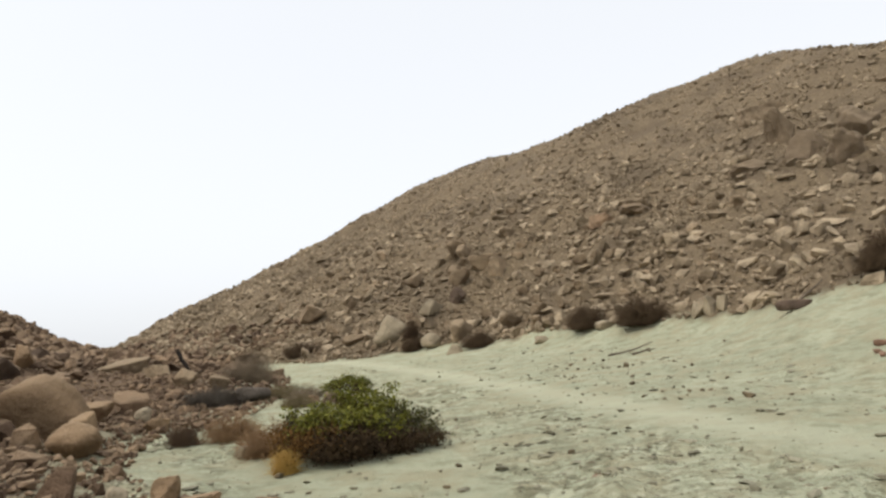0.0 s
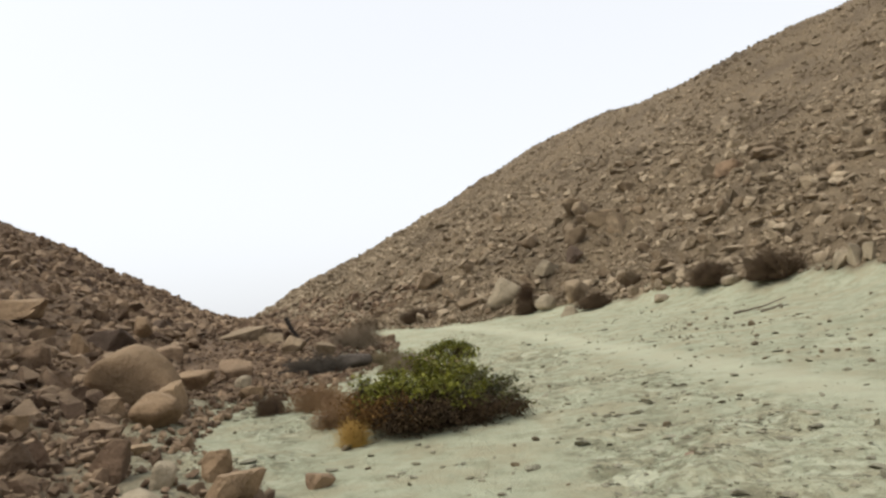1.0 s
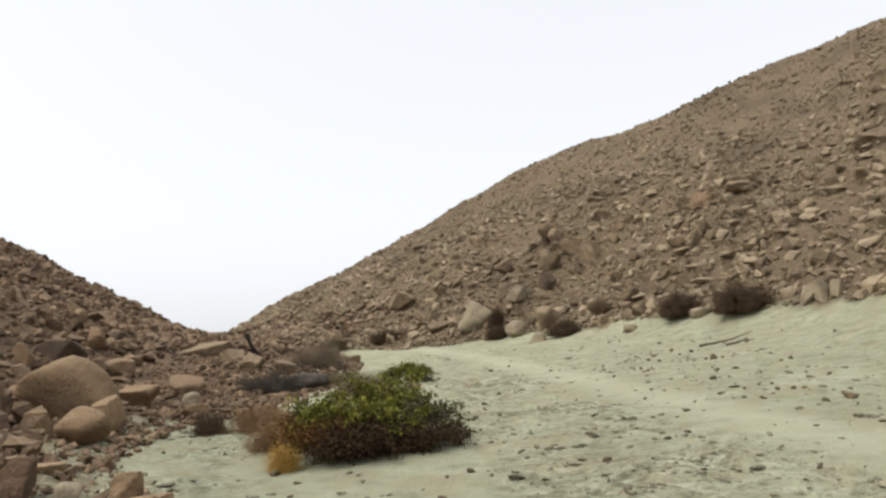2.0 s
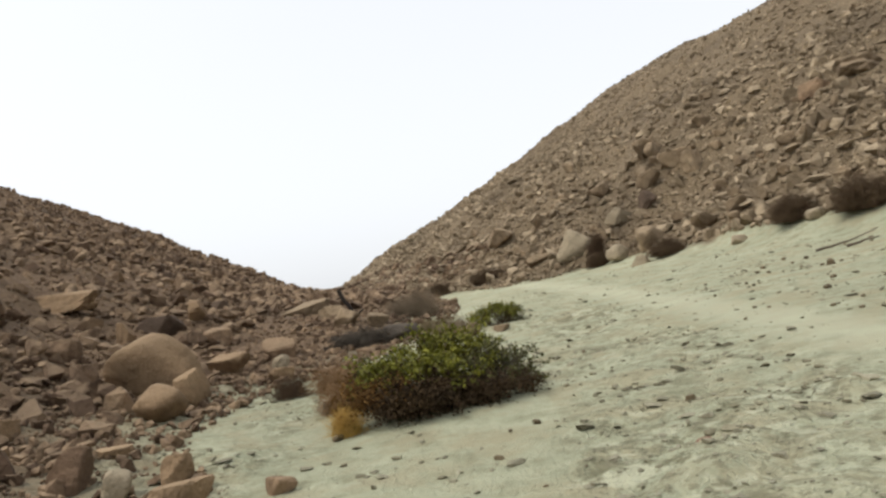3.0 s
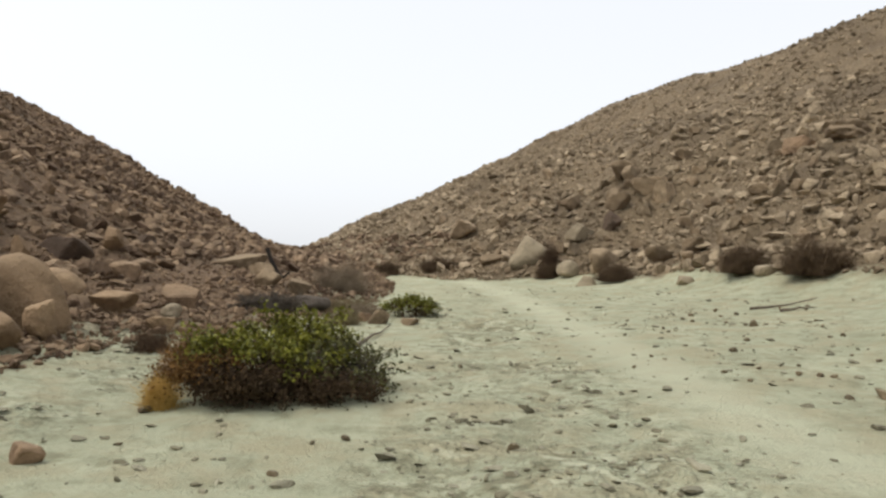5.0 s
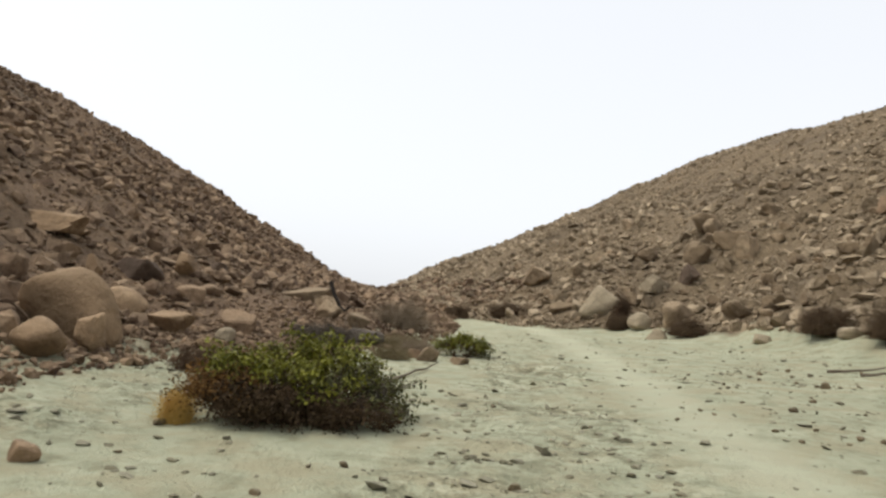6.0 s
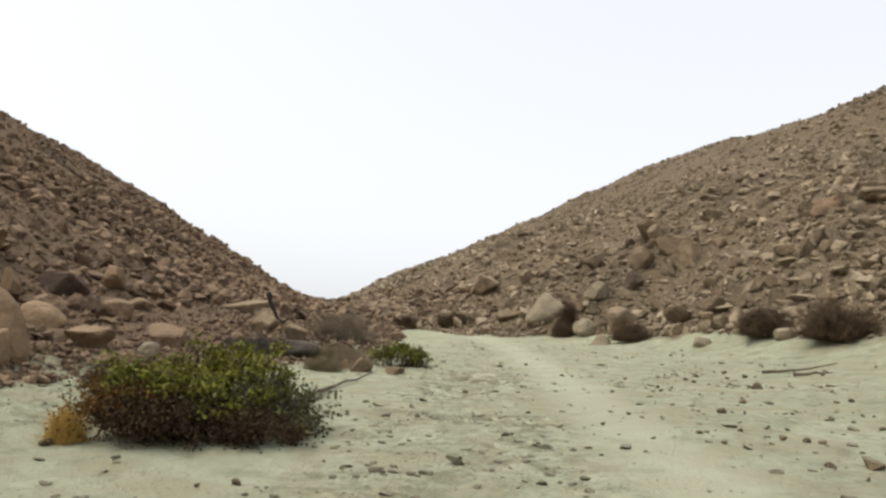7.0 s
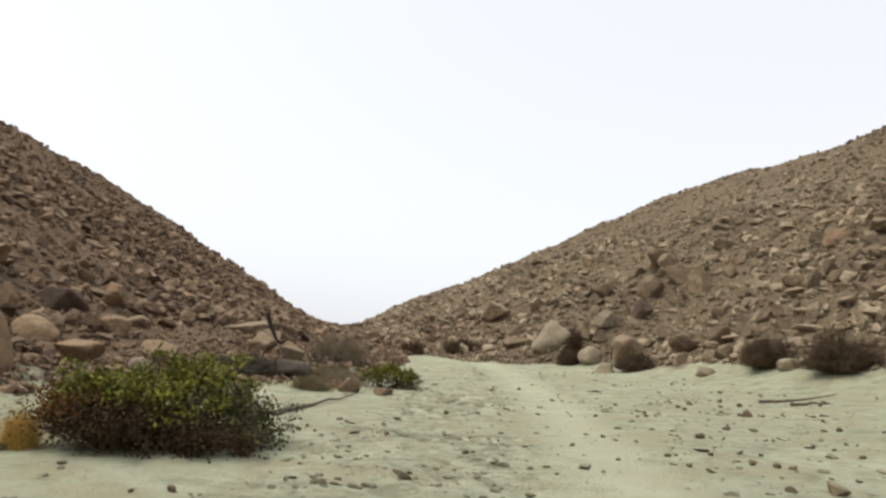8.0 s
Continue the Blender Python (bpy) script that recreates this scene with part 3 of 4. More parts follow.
scatter("left_hillside_rubble", xy[ok], sizes(ok.sum(), 0.06, 0.22, 1.7), SHAPES[:8], (0.4, 0.85), 0.1, M_SCREE_L, "small red-brown stones covering the hillside", "scree")
n = 30000
yy = rng.uniform(-3, 34, n)
xx = np.minimum(rubble_edge(yy), 1.2) - np.abs(rng.normal(0, 2.6, n)) + 0.15
patchy = rng.random(n) < 0.62 + 0.5 * lattice(xx / 1.1, yy / 1.1, 63)
scatter("left_rubble", np.stack([xx, yy], -1)[patchy], sizes(patchy.sum(), 0.03, 0.18, 1.9), SHAPES[:8], (0.4, 0.85), 0.08, M_SCREE_L, "red-brown broken stones at the foot of the slope", "rubble")

n = 5200
xx, yy = rng.uniform(-16, 4, n), rng.uniform(22, 56, n)
ok = (xx < rubble_edge(yy) - 0.1) & (along_across(xx, yy, RIGHT_FOOT, RIGHT_RUN, 1)[1] < 0.5)
scatter("gully_rubble", np.stack([xx, yy], -1)[ok], sizes(ok.sum(), 0.1, 0.65, 2.0), SHAPES, (0.45, 0.9), 0.1, M_SCREE_L, "brown rubble filling the head of the wash", "rubble")

# stones near by, each by itself
stone_meshes = [mesh_of("stone", rock_shape(300 + k, 3, 10, 44.0, 0.04)[0] * 0.5, rock_shape(300 + k, 3, 10, 44.0, 0.04)[1], M_STONE) for k in range(8)]
pebble_meshes = [mesh_of("pebble", rock_shape(330 + k, 2, 9, 30.0, 0.12)[0] * 0.5, rock_shape(330 + k, 2, 9, 30.0, 0.12)[1], M_PEBBLE) for k in range(6)]
block_meshes = [mesh_of("block", rock_shape(370 + k, 3, 9, 50.0, 0.04)[0] * 0.5, rock_shape(370 + k, 3, 9, 50.0, 0.04)[1], M_BLOCK) for k in range(9)]
flake_meshes = [mesh_of("crust_flake", rock_shape(390 + k, 2, 12, 12.0, 0.22)[0] * 0.5, rock_shape(390 + k, 2, 12, 12.0, 0.22)[1], M_FLAKE, True) for k in range(7)]
red_mesh = mesh_of("red_stone", rock_shape(350, 2, 8, 26.0, 0.05)[0] * 0.5, rock_shape(350, 2, 8, 26.0, 0.05)[1], M_RED, True)


def stone(name, meshes, x, y, size, flat, label, group):
    ob = new(name, meshes[rng.integers(len(meshes))])
    tall = size * flat
    ob.matrix_world = pose(x, y, height(x, y) + tall * 0.28, rng.uniform(-15, 15), rng.uniform(-15, 15), rng.uniform(0, 360)) @ Matrix.Diagonal((size * rng.uniform(0.9, 1.2), size * rng.uniform(0.65, 1.0), tall, 1))
    return tagged(ob, label, "stone", group)


for _ in range(220):
    along = rng.normal(3, 6.5)
    x, y = on_slope(along, 0.3 - float(toe_reach(along)) + abs(rng.normal(0, 4.0)))
    stone("rock", block_meshes, x, y, float(sizes(1, 0.2, 0.72, 2.3)[0]), rng.uniform(0.45, 0.85), "angular tan rock in the jumble at the hill foot", "rocks at the foot of the right hill")
count = 0
while count < 300:
    y = 5.0 + 26 * rng.random() ** 1.3
    x = min(float(rubble_edge(y)), 0.5) - abs(rng.normal(0, 1.7)) + 0.05
    if x < -8 or (y < 8 and rng.random() < 0.45):
        continue
    stone("stone", stone_meshes, x, y, float(sizes(1, 0.10, 0.24 + 0.012 * y, 1.9)[0]), rng.uniform(0.4, 0.75), "angular red-brown stone in the rubble", "stones of the left rubble")
    count += 1

# stones and flakes of crust on the silt: known ones, then loose ones
stone("pebble", pebble_meshes, 1.92, 6.92, 0.08, 0.6, "single tan pebble lying on bare silt", "pebbles on the silt")
stone("pebble", pebble_meshes, 3.02, 6.72, 0.095, 0.75, "dark angular pebble lying on silt", "pebbles on the silt")
stone("pebble", pebble_meshes, 0.21, 7.64, 0.12, 0.6, "dark stone beside the tuft of dry grass", "pebbles on the silt")
stone("pebble", pebble_meshes, 5.98, 8.07, 0.18, 0.45, "dark flat stone lying on silt", "pebbles on the silt")
stone("red_stone", [red_mesh], 2.86, 5.76, 0.12, 0.7, "reddish stone lying on silt", "red stones on the silt")
for px, py, size in ((8.53, 8.61, 0.2), (8.11, 8.17, 0.13), (8.81, 8.63, 0.17), (8.9, 8.5, 0.16), (8.22, 8.38, 0.13)):
    stone("red_stone", [red_mesh], px, py, size, 0.7, "reddish stone lying on silt", "red stones on the silt")
FAR = ((5.27, 12.48), (5.24, 12.02), (5.70, 14.42), (5.92, 13.98), (5.91, 13.38), (6.69, 14.83), (6.50, 13.95), (6.35, 13.18), (6.83, 14.17), (5.66, 11.85), (6.75, 12.70), (6.07, 11.59), (5.99, 11.22), (7.57, 15.83), (7.95, 15.87),
       (7.71, 14.71), (7.79, 14.53), (8.15, 14.70), (7.50, 12.89), (7.25, 12.08), (6.99, 11.29), (7.15, 11.31), (8.92, 14.78), (7.06, 12.94), (6.24, 10.42), (5.85, 9.41), (5.66, 8.94), (5.83, 8.89), (5.93, 8.85), (5.52, 8.76),
       (5.55, 10.35), (5.04, 9.06), (5.40, 9.20), (5.14, 8.66), (6.65, 10.05), (6.62, 10.48), (4.70, 9.91), (4.60, 10.11), (4.29, 9.46), (5.67, 8.00), (6.55, 18.56))
for k, (px, py) in enumerate(FAR):
    stone("pebble", pebble_meshes, px, py, rng.uniform(0.05, 0.105), rng.uniform(0.4, 0.7), "dark grey-brown stone lying on silt", "stones scattered on the far silt")
    if k % 4 == 0 and py > 11:
        stone("pebble", pebble_meshes, px + rng.uniform(0.12, 0.3), py + rng.normal(0, 0.1), rng.uniform(0.04, 0.085), rng.uniform(0.35, 0.65), "dark grey-brown stone lying on silt", "stones scattered on the far silt")
NEAR = ((3.72, 7.22), (3.69, 6.38), (3.61, 6.29), (2.79, 7.32), (2.66, 7.30), (2.90, 7.29), (2.84, 8.58), (3.69, 8.38), (3.27, 9.14), (3.40, 7.58), (4.15, 8.09), (3.99, 7.12), (3.97, 6.87), (2.23, 7.96), (2.67, 8.24), (2.51, 8.33),
        (3.97, 10.28), (4.45, 10.27), (2.45, 7.49), (2.45, 6.46), (3.24, 6.03), (3.38, 5.95), (3.54, 6.03), (0.31, 6.86), (0.67, 6.36), (0.87, 6.68), (1.08, 6.47), (1.27, 6.02), (0.47, 7.21), (3.18, 6.19), (3.30, 6.10), (2.93, 5.91),
        (3.80, 6.45), (3.63, 6.64), (3.61, 7.26), (4.08, 8.33), (3.77, 5.97), (3.99, 7.42), (3.62, 7.79), (3.52, 7.62), (3.85, 9.43), (3.33, 7.10))
for px, py in NEAR:
    wide = rng.uniform(0.05, 0.085)
    stone("crust_flake", flake_meshes, px, py, wide, rng.uniform(0.22, 0.4), "dark flake of broken crust lying on silt", "crust flakes on the silt")
    if rng.random() < 0.5:
        stone("crust_flake", flake_meshes, px + rng.uniform(-0.14, 0.14), py + rng.uniform(-0.1, 0.1), wide * 0.6, rng.uniform(0.25, 0.45), "dark flake of broken crust lying on silt", "crust flakes on the silt")
count = 0
while count < 8:
    x, y = rng.uniform(4.6, 10.5), rng.uniform(9.5, 15.8)
    if along_across(x, y, RIGHT_FOOT, RIGHT_RUN, 1)[1] > -0.4 or lattice(np.array([x / 1.4]), np.array([y / 0.8]), 71)[0] < -0.15:
        continue
    stone("pebble", pebble_meshes, x, y, float(sizes(1, 0.06, 0.16, 1.6)[0]), rng.uniform(0.4, 0.8), "grey-brown stone lying on silt", "stones scattered on the far silt")
    count += 1
count = 0
while count < 14:
    x, y = rng.uniform(-0.8, 6.5), rng.uniform(4.2, 11.5)
    lane = abs(x - float(lane_middle(y)))
    if lane < 0.45 or x < float(rubble_edge(y)) + 0.1 or (abs(x - 1.1) < 1.15 and abs(y - 8.5) < 0.9) or (x < 2.2 and y > 8.6) or rng.random() < 0.35 * (x < 1.8):
        continue
    stone("pebble", pebble_meshes, x, y, float(sizes(1, 0.03, 0.085, 1.7)[0]), rng.uniform(0.3, 0.6), "grey-brown pebble lying on silt", "pebbles on the silt")
    count += 1
n = 16000
xx, yy = rng.uniform(-1.8, 8, n), 3 + 20 * rng.random(n) ** 1.5
ok = (rng.random(n) < 0.9 * scuffed(xx, yy) + 0.03) & (xx > rubble_edge(yy) - 0.3) & (along_across(xx, yy, RIGHT_FOOT, RIGHT_RUN, 1)[1] < -0.3)
clod = rng.random(n) < 0.3
scatter("crust_clods", np.stack([xx, yy], -1)[ok & clod], sizes((ok & clod).sum(), 0.035, 0.16, 2.1), SHAPES[:5], (0.16, 0.36), 0.22, M_CLOD, "broken crust and clods of olive silt", "clods", 0.07)
ok &= ~clod
scatter("gravel", np.stack([xx, yy], -1)[ok], sizes(ok.sum(), 0.018, 0.07, 2.2), SHAPES[:5], (0.2, 0.5), 0.14, M_GRAVEL, "fine grey gravel and clods on the silt", "gravel", 0.12)

# ---- plants ----


def tubes(lines, radii, sides=3):
    """Tapered twigs along polylines as one list of verts and triangles."""
    vs, fs, at = [], [], 0
    for line, r in zip(lines, radii):
        line = np.asarray(line, float)
        n = len(line)
        go = np.gradient(line, axis=0)
        go /= np.linalg.norm(go, axis=1, keepdims=True) + 1e-9
        side = np.cross(go, (0.31, 0.17, 0.93))
        side /= np.linalg.norm(side, axis=1, keepdims=True) + 1e-9
        other = np.cross(go, side)
        rad = r * np.linspace(1, 0.3, n)
        ang = np.arange(sides) * 2 * np.pi / sides
        ring = line[:, None] + rad[:, None, None] * (np.cos(ang)[None, :, None] * side[:, None] + np.sin(ang)[None, :, None] * other[:, None])
        vs.append(ring.reshape(-1, 3))
        a = np.arange((n - 1) * sides).reshape(n - 1, sides) + at
        b = np.roll(a, -1, 1)
        fs.append(np.stack([a, b, b + sides], -1).reshape(-1, 3))
        fs.append(np.stack([a, b + sides, a + sides], -1).reshape(-1, 3))
        at += n * sides
    return np.concatenate(vs), np.concatenate(fs)


def leaves(at, size):
    """Small folded leaves, four triangles each, turned every way."""
    n = len(at)
    u = rng.normal(size=(n, 3))
    u /= np.linalg.norm(u, axis=1, keepdims=True)
    v = np.cross(u, rng.normal(size=(n, 3)))
    v /= np.linalg.norm(v, axis=1, keepdims=True)
    w = np.cross(u, v)
    L, W = (size * rng.uniform(0.7, 1.3, n))[:, None], (size * rng.uniform(0.5, 0.85, n))[:, None]
    pts = np.stack([at - u * L / 2, at + v * W / 2 + w * W * 0.2, at + u * L / 2, at - v * W / 2 + w * W * 0.2], 1)
    base = (np.arange(n) * 4)[:, None]
    tri = np.concatenate([base + [0, 1, 2], base + [0, 2, 3]])
    return pts.reshape(-1, 3), tri


def part(name, data, material, parent, label=""):
    ob = new(name, mesh_of(name, data[0], data[1], material))
    ob.parent = parent
    return tagged(ob, label)


def root(name, x, y, label, category, group="", sunk=0.03):
    ob = new(name)
    ob.matrix_world = pose(x, y, height(x, y) - sunk)
    return tagged(ob, label, category, group)


def dome(n, wide, deep, tall, low=0.0, rim=0.75, ragged=1.0):
    """Points near the skin of a low uneven dome."""
    az, up = rng.uniform(0, 2 * np.pi, n), np.arcsin(rng.uniform(low, 1, n))
    r = rng.uniform(rim, 1.0, n) * (1 + ragged * (0.11 * np.sin(3 * az + rng.uniform(0, 6)) + 0.09 * np.sin(5 * az + up * 4 + rng.uniform(0, 6)) + 0.06 * np.sin(9 * az + up * 7 + rng.uniform(0, 6))))
    p = np.stack([np.cos(az) * np.cos(up) * wide / 2, np.sin(az) * np.cos(up) * deep / 2, np.sin(up) * tall], -1) * r[:, None]
    p[:, 2] = np.maximum(p[:, 2], 0.02)
    return p


def stems_to(tips, spread, sag=0.15, segments=5):
    out = []
    for tip in tips:
        foot = np.array([tip[0] * spread, tip[1] * spread, 0.0]) + np.append(rng.normal(0, 0.04, 2), 0)
        k = np.linspace(0, 1, segments)[:, None]
        bend = np.append(rng.normal(0, 0.06, 2), sag * np.linalg.norm(tip)) * np.sin(np.pi * k)
        out.append(foot + (tip - foot) * k + bend + rng.normal(0, 0.012, (segments, 3)) * (k > 0))
    return out


def clumped_bush(x, y, clumps, half, label):
    """A low bush of leafy clumps on dark stems: each clump bears sprigs, each sprig a rosette of small leaves."""
    bush = root("green_bush", x, y, label, "bush")
    kinds = {"green": (M_LEAF, 46, 0.042, 0.055), "dull": (M_LEAF_DULL, 34, 0.038, 0.055), "sparse": (M_LEAF_DULL, 16, 0.036, 0.035), "rust": (M_LEAF_RUST, 52, 0.03, 0.065), "dry": (M_LEAF_DRY, 60, 0.032, 0.07)}
    foliage, lines, twigs, dark_twigs = {}, [], [], []
    for (cx, cy, cz), (rx, ry, rz), count, kind in clumps:
        mat, per, leaf, spread = kinds[kind]
        go = rng.normal(size=(count, 3)) + (0, 0, 0.35)
        go /= np.linalg.norm(go, axis=1, keepdims=True)
        go[:, 2] = np.where(go[:, 2] < -0.25, -go[:, 2], go[:, 2])
        reach = rng.uniform(0.66, 1.04, (count, 1)) * (1 + 0.25 * (rng.random((count, 1)) < (0.5 if kind == "sparse" else 0.16)))
        tips = np.array((cx, cy, cz)) + go * (rx, ry, rz) * reach
        tips[:, 2] = np.maximum(tips[:, 2], 0.03)
        hub = np.array((cx * 0.55, cy * 0.5, 0.0))
        for tip in tips:
            k = np.linspace(0, 1, 5)[:, None]
            foot = hub + np.append(rng.normal(0, 0.05, 2), 0)
            lines.append(np.maximum(foot + (tip - foot) * k + np.append(rng.normal(0, 0.05, 2), 0.12 * np.linalg.norm(tip)) * np.sin(np.pi * k) + rng.normal(0, 0.01, (5, 3)) * (k > 0), (-99, -99, 0.0)))
            bare = kind in ("sparse", "dull")
            for _ in range(9 if bare else 5):
                (twigs if bare else dark_twigs).append(np.maximum([tip * 0.78, tip * 0.92 + rng.normal(0, 0.03, 3), tip + rng.normal(0, 0.06, 3)], (-99, -99, 0.0)))
        at = np.repeat(tips, per, axis=0) + rng.normal(0, 1, (count * per, 3)) * (spread, spread, spread * 0.72)
        if kind == "green":      # dark brown leaves fill the core of each green clump
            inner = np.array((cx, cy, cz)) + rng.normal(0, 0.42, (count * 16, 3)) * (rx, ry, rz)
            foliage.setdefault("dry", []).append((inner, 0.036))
        foliage.setdefault("dull" if kind == "sparse" else kind, []).append((at, leaf))
    order = rng.permutation(len(lines))
    for k in order[:14]:
        branch = part("branch", tubes([lines[k]], [0.015], 6), M_TWIG_DARK, bush)
        spray = np.maximum(lines[k][-1] + rng.normal(0, 0.045, (30, 3)), (-99, -99, 0.012))
        tagged(part("leaf_spray", leaves(spray, 0.04), M_LEAF if lines[k][-1][2] > 0.4 * half else M_LEAF_DRY, branch), kind="stuff")
    tagged(part("stem_mass", tubes([lines[k] for k in order[14:]], rng.uniform(0.004, 0.008, len(lines) - 14)), M_TWIG_DARK, bush, "dark woody stems"), kind="stuff")
    tagged(part("twig_mass", tubes(twigs, np.full(len(twigs), 0.0028)), M_TWIG_ASH, bush, "thin grey twigs"), kind="stuff")
    tagged(part("dark_twig_mass", tubes(dark_twigs, np.full(len(dark_twigs), 0.003)), M_TWIG_DARK, bush, "thin dark brown twigs"), kind="stuff")
    leaf_kinds = {"green": (M_LEAF, "fresh green leaves on the top of the bush"), "dull": (M_LEAF_DULL, "dull grey-green leaves"), "rust": (M_LEAF_RUST, "rusty dry leaves low on the bush"), "dry": (M_LEAF_DRY, "dark brown leaves inside the clumps and dry ones low on the bush")}
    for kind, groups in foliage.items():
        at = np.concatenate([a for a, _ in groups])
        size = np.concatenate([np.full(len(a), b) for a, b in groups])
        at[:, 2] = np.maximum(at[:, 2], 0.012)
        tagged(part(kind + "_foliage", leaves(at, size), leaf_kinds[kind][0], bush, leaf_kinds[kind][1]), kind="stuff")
    return bush


def dry_bush(x, y, wide, deep, tall, stems, twig_mat, label, per=9, thin=0.0035, group="", name="dry_bush", fine_mat=None):
    bush = root(name, x, y, label, "dry bush", group)
    tips = dome(stems, wide, deep, tall, 0.02, 0.6)
    lines = stems_to(tips, 0.2, 0.1)
    for ln in lines[:8]:
        part("branch", tubes([ln], [thin * 3.0], 5), twig_mat, bush)
    tagged(part("stem_mass", tubes(lines[8:], rng.uniform(thin, thin * 2.4, len(lines) - 8)), twig_mat, bush), kind="stuff")
    fine = []
    for ln in lines:
        for _ in range(per):
            k = rng.integers(1, len(ln))
            o = ln[k] + rng.normal(0, 0.02, 3)
            go = rng.normal(0, 1, 3) + (0, 0, 0.3)
            go = go / np.linalg.norm(go) * rng.uniform(0.08, 0.24) * (tall / 0.6) ** 0.5
            o2, o3 = o + go * 0.5 + rng.normal(0, 0.012, 3), o + go
            fine.append(np.maximum([o, o2, o3], (-99, -99, 0.005)))
    tagged(part("twig_mass", tubes(fine, np.full(len(fine), thin * 0.8)), fine_mat or twig_mat, bush), kind="stuff")
    return bush


clumped_bush(1.12, 8.22, (
    # centre of the clump, its half sizes, sprigs, leaf kind
    ((-0.22, 0.30, 0.36), (0.46, 0.34, 0.31), 34, "green"),
    ((0.20, 0.34, 0.38), (0.40, 0.32, 0.30), 30, "green"),
    ((-0.52, -0.10, 0.27), (0.36, 0.32, 0.24), 20, "green"),
    ((-0.06, -0.20, 0.25), (0.36, 0.30, 0.25), 22, "green"),
    ((0.46, -0.02, 0.24), (0.34, 0.34, 0.22), 16, "dull"),
    ((0.30, 0.05, 0.28), (0.30, 0.30, 0.22), 8, "green"),
    ((0.68, 0.10, 0.20), (0.26, 0.34, 0.20), 14, "dull"),
    ((0.62, 0.36, 0.26), (0.28, 0.24, 0.22), 9, "sparse"),
    ((0.80, -0.14, 0.12), (0.16, 0.26, 0.16), 10, "sparse"),
    ((-0.70, 0.12, 0.16), (0.24, 0.40, 0.22), 22, "rust"),
    ((-0.66, -0.24, 0.13), (0.26, 0.26, 0.20), 20, "rust"),
    ((-0.70, -0.05, 0.24), (0.22, 0.30, 0.18), 12, "rust"),
    ((-0.66, 0.05, 0.30), (0.22, 0.30, 0.20), 9, "dull"),
    ((-0.48, -0.34, 0.12), (0.36, 0.20, 0.20), 28, "rust"),
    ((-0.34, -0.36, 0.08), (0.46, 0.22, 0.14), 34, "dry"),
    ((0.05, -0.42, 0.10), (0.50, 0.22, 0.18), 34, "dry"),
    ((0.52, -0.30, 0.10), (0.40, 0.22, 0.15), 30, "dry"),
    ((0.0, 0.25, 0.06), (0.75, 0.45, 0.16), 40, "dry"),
), 0.88, "low spreading green bush with dry brown lower leaves on silt")
clumped_bush(1.54, 14.6, (
    ((-0.27, 0.0, 0.18), (0.2, 0.2, 0.12), 9, "green"),
    ((0.02, 0.0, 0.25), (0.2, 0.2, 0.13), 11, "green"),
    ((0.27, -0.03, 0.19), (0.2, 0.2, 0.11), 9, "green"),
    ((0.12, -0.1, 0.10), (0.3, 0.15, 0.08), 7, "dull"),
    ((0.42, -0.05, 0.15), (0.12, 0.15, 0.10), 3, "sparse"),
), 0.5, "small green bush at the edge of the wash")

tuft = root("grass_tuft", 0.27, 7.76, "tuft of golden dry grass beside the green bush", "grass")
blades = []
for _ in range(1300):
    o = np.append(rng.normal(0, 0.042, 2), 0)
    out = np.append(rng.normal(0, 0.07, 2), rng.uniform(0.06, 0.32))
    out[2] *= max(0.35, 1 - 2.2 * math.hypot(out[0], out[1]))
    blades.append([o, o + out * (0.5, 0.5, 0.8) + rng.normal(0, 0.012, 3), o + out + rng.normal(0, 0.02, 3)])
tagged(part("blade_mass", tubes(blades, np.full(len(blades), 0.0026)), M_STRAW, tuft), kind="stuff")

dry_bush(0.12, 8.95, 0.95, 0.75, 0.42, 190, M_TWIG_BROWN, "dry brown twigs at the back of the green bush", 15)
dry_bush(-0.5, 18.75, 1.6, 1.2, 0.78, 230, M_TWIG, "grey leafless bush of fine twigs at the wash edge", 20)
dry_bush(-1.05, 15.0, 1.5, 0.8, 0.36, 200, M_TWIG_ASH, "low dark dead bush on rubble", 17, 0.005)
dry_bush(0.75, 14.7, 0.9, 0.7, 0.28, 110, M_TWIG, "low grey dead bush beside the wash", 14)
dry_bush(0.55, 13.6, 0.8, 0.6, 0.2, 150, M_TWIG_OLIVE, "low olive-brown dead brush behind the green bush", 16)
dry_bush(0.35, 15.4, 1.1, 0.8, 0.3, 150, M_TWIG_OLIVE, "low olive-brown dead brush behind the green bush", 16)
dry_bush(-0.4, 10.5, 0.9, 0.7, 0.36, 170, M_TWIG_BROWN, "low brown dead bush behind the green bush", 15)
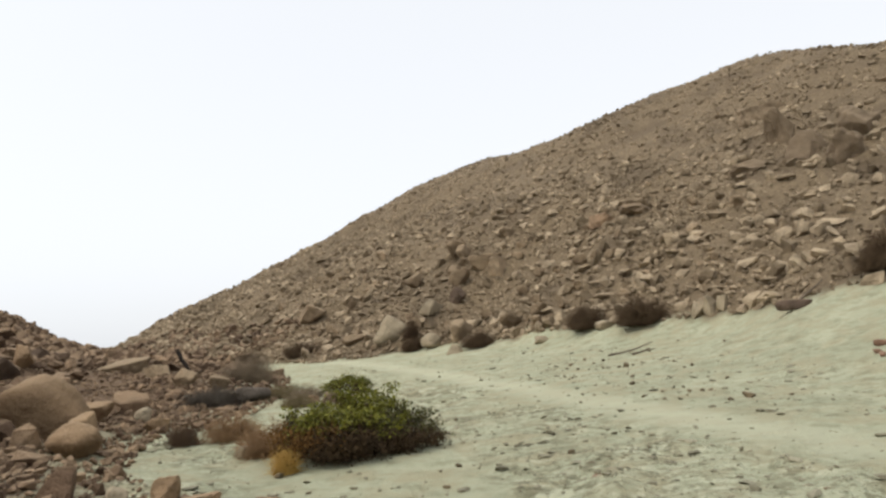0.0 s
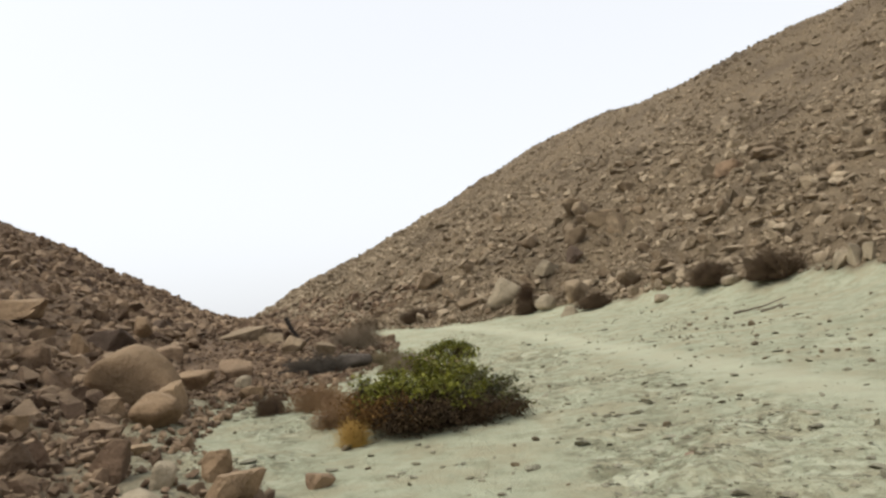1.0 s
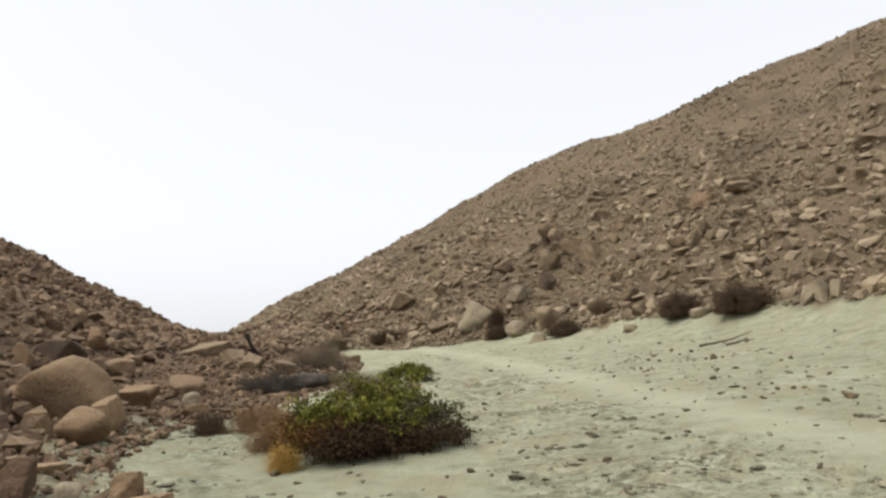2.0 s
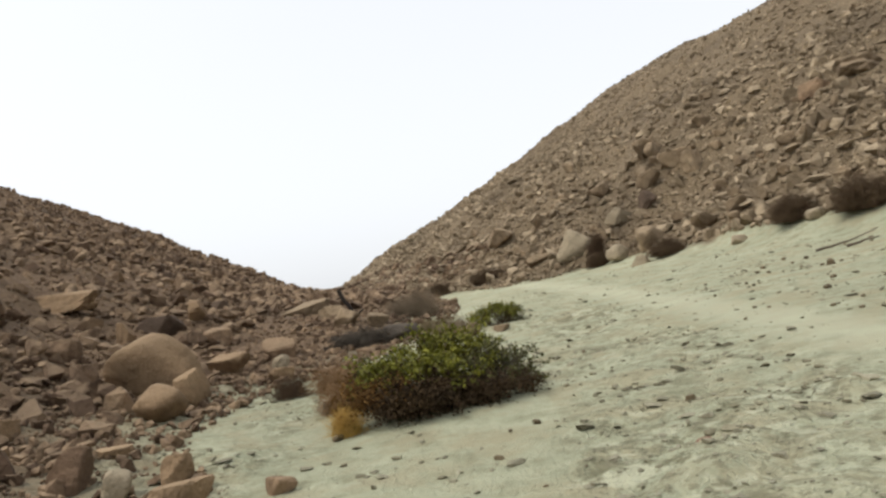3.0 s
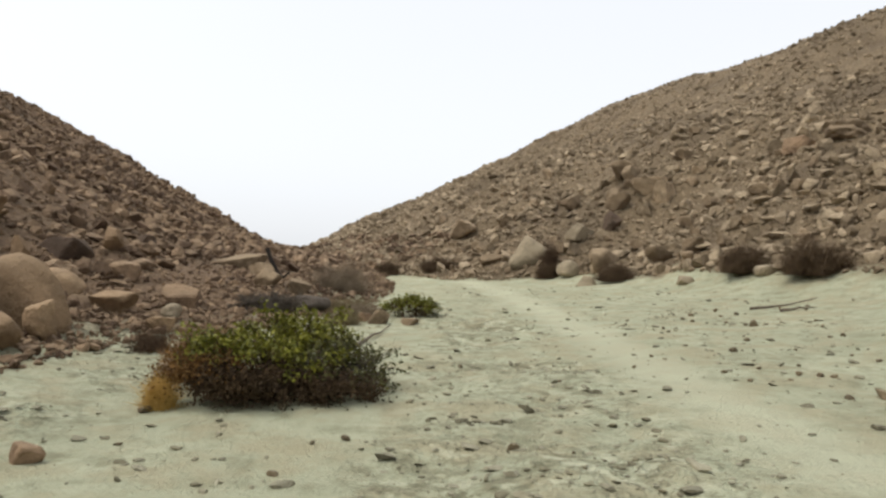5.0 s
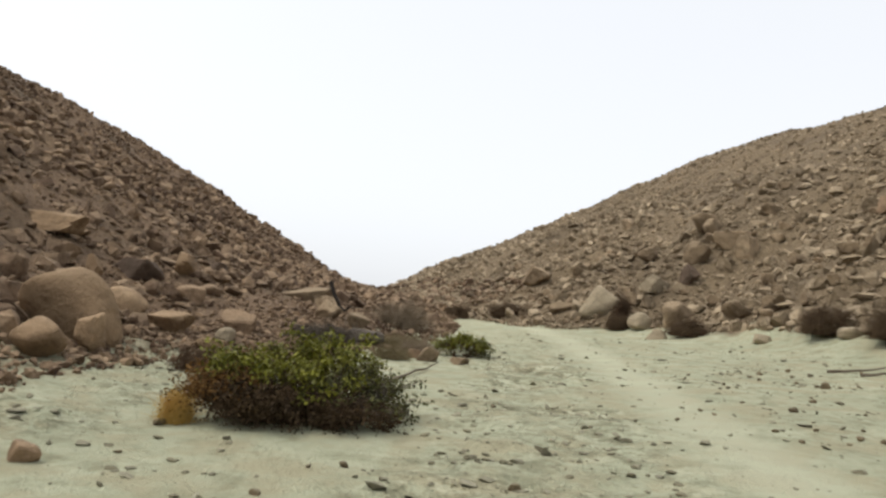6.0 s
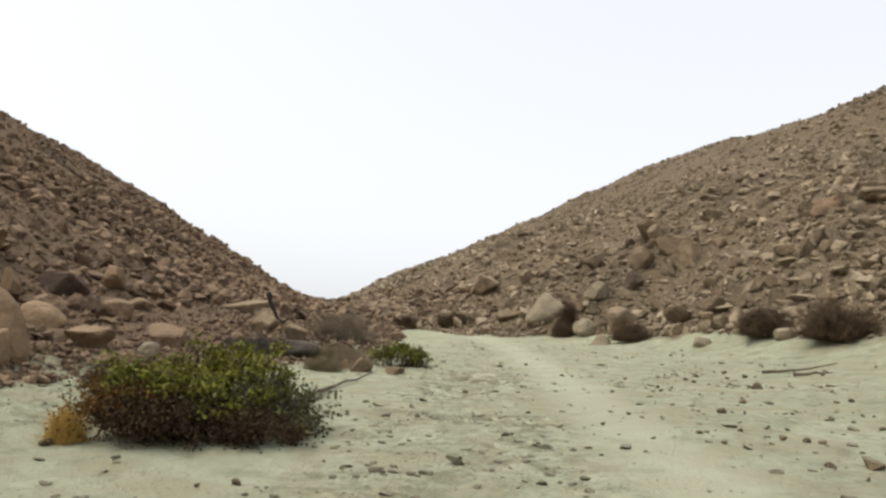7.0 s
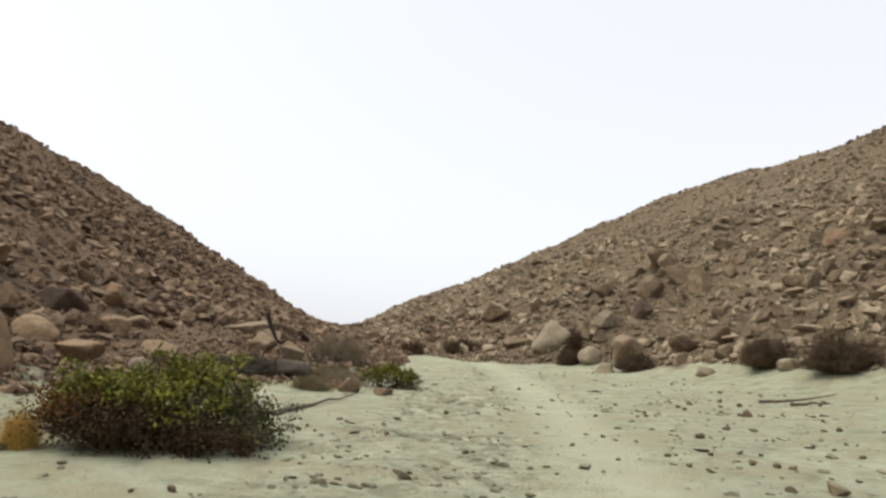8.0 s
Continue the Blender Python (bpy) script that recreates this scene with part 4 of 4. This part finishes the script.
dry_bush(-1.05, 10.45, 0.6, 0.5, 0.28, 100, M_TWIG_DARK, "low dark dead brush beside the green bush", 13)
FOOT = "dry bushes along the foot of the right hill"
for bx, by, w, h in ((8.38, 18.5, 1.3, 0.6), (9.2, 16.85, 1.5, 0.74), (4.62, 24.4, 0.75, 0.42), (6.15, 21.5, 1.25, 0.42), (1.0, 28.4, 1.6, 0.55), (-0.9, 30.2, 1.4, 0.5), (11.5, 11.3, 1.5, 0.75)):
    dry_bush(bx, by, w, w * 0.8, h, 240, M_TWIG_DARK, "dark brown dry bush at the foot of the hill", 34, 0.0048, FOOT, fine_mat=M_TWIG_RUST)
dry_bush(4.72, 25.2, 0.7, 0.5, 0.95, 80, M_TWIG_DARK, "dark brown dry bush leaning on a pale boulder", 14, 0.006, FOOT)


def stick(points, radius, label, name="dead_branch", mat=None):
    """A fallen or standing dead branch: points are (x, y, height over the ground)."""
    pts = np.array([(x, y, height(x, y) + h) for x, y, h in points])
    k = np.linspace(0, len(pts) - 1, 9)
    line = np.stack([np.interp(k, range(len(pts)), pts[:, i]) for i in range(3)], -1) + rng.normal(0, 0.008, (9, 3))
    ob = new(name, mesh_of(name, *tubes([line], [radius], 7), mat or M_STICK, True))
    return tagged(ob, label, "branch")


stick(((1.2, 10.4, 0.02), (1.27, 11.6, 0.03), (1.38, 13.2, 0.06)), 0.028, "thin grey dead stick lying on silt")
stick(((-2.12, 18.2, 0.72), (-2.0, 18.15, 0.46), (-1.82, 18.1, 0.2), (-1.68, 18.08, 0.15), (-1.56, 18.1, 0.3)), 0.055, "black hooked dead branch standing in rubble", mat=M_BLACK)
stick(((10.2, 12.35, 0.1), (10.6, 12.5, 0.12), (11.05, 12.6, 0.1)), 0.035, "dark dead branch lying beside a low rock")
stick(((7.3, 14.9, 0.02), (7.8, 14.85, 0.05), (8.5, 15.1, 0.08)), 0.026, "dead branch lying on the silt")
stick(((7.55, 14.35, 0.02), (7.85, 14.3, 0.04), (8.15, 14.4, 0.05)), 0.028, "dead branch lying on the silt")
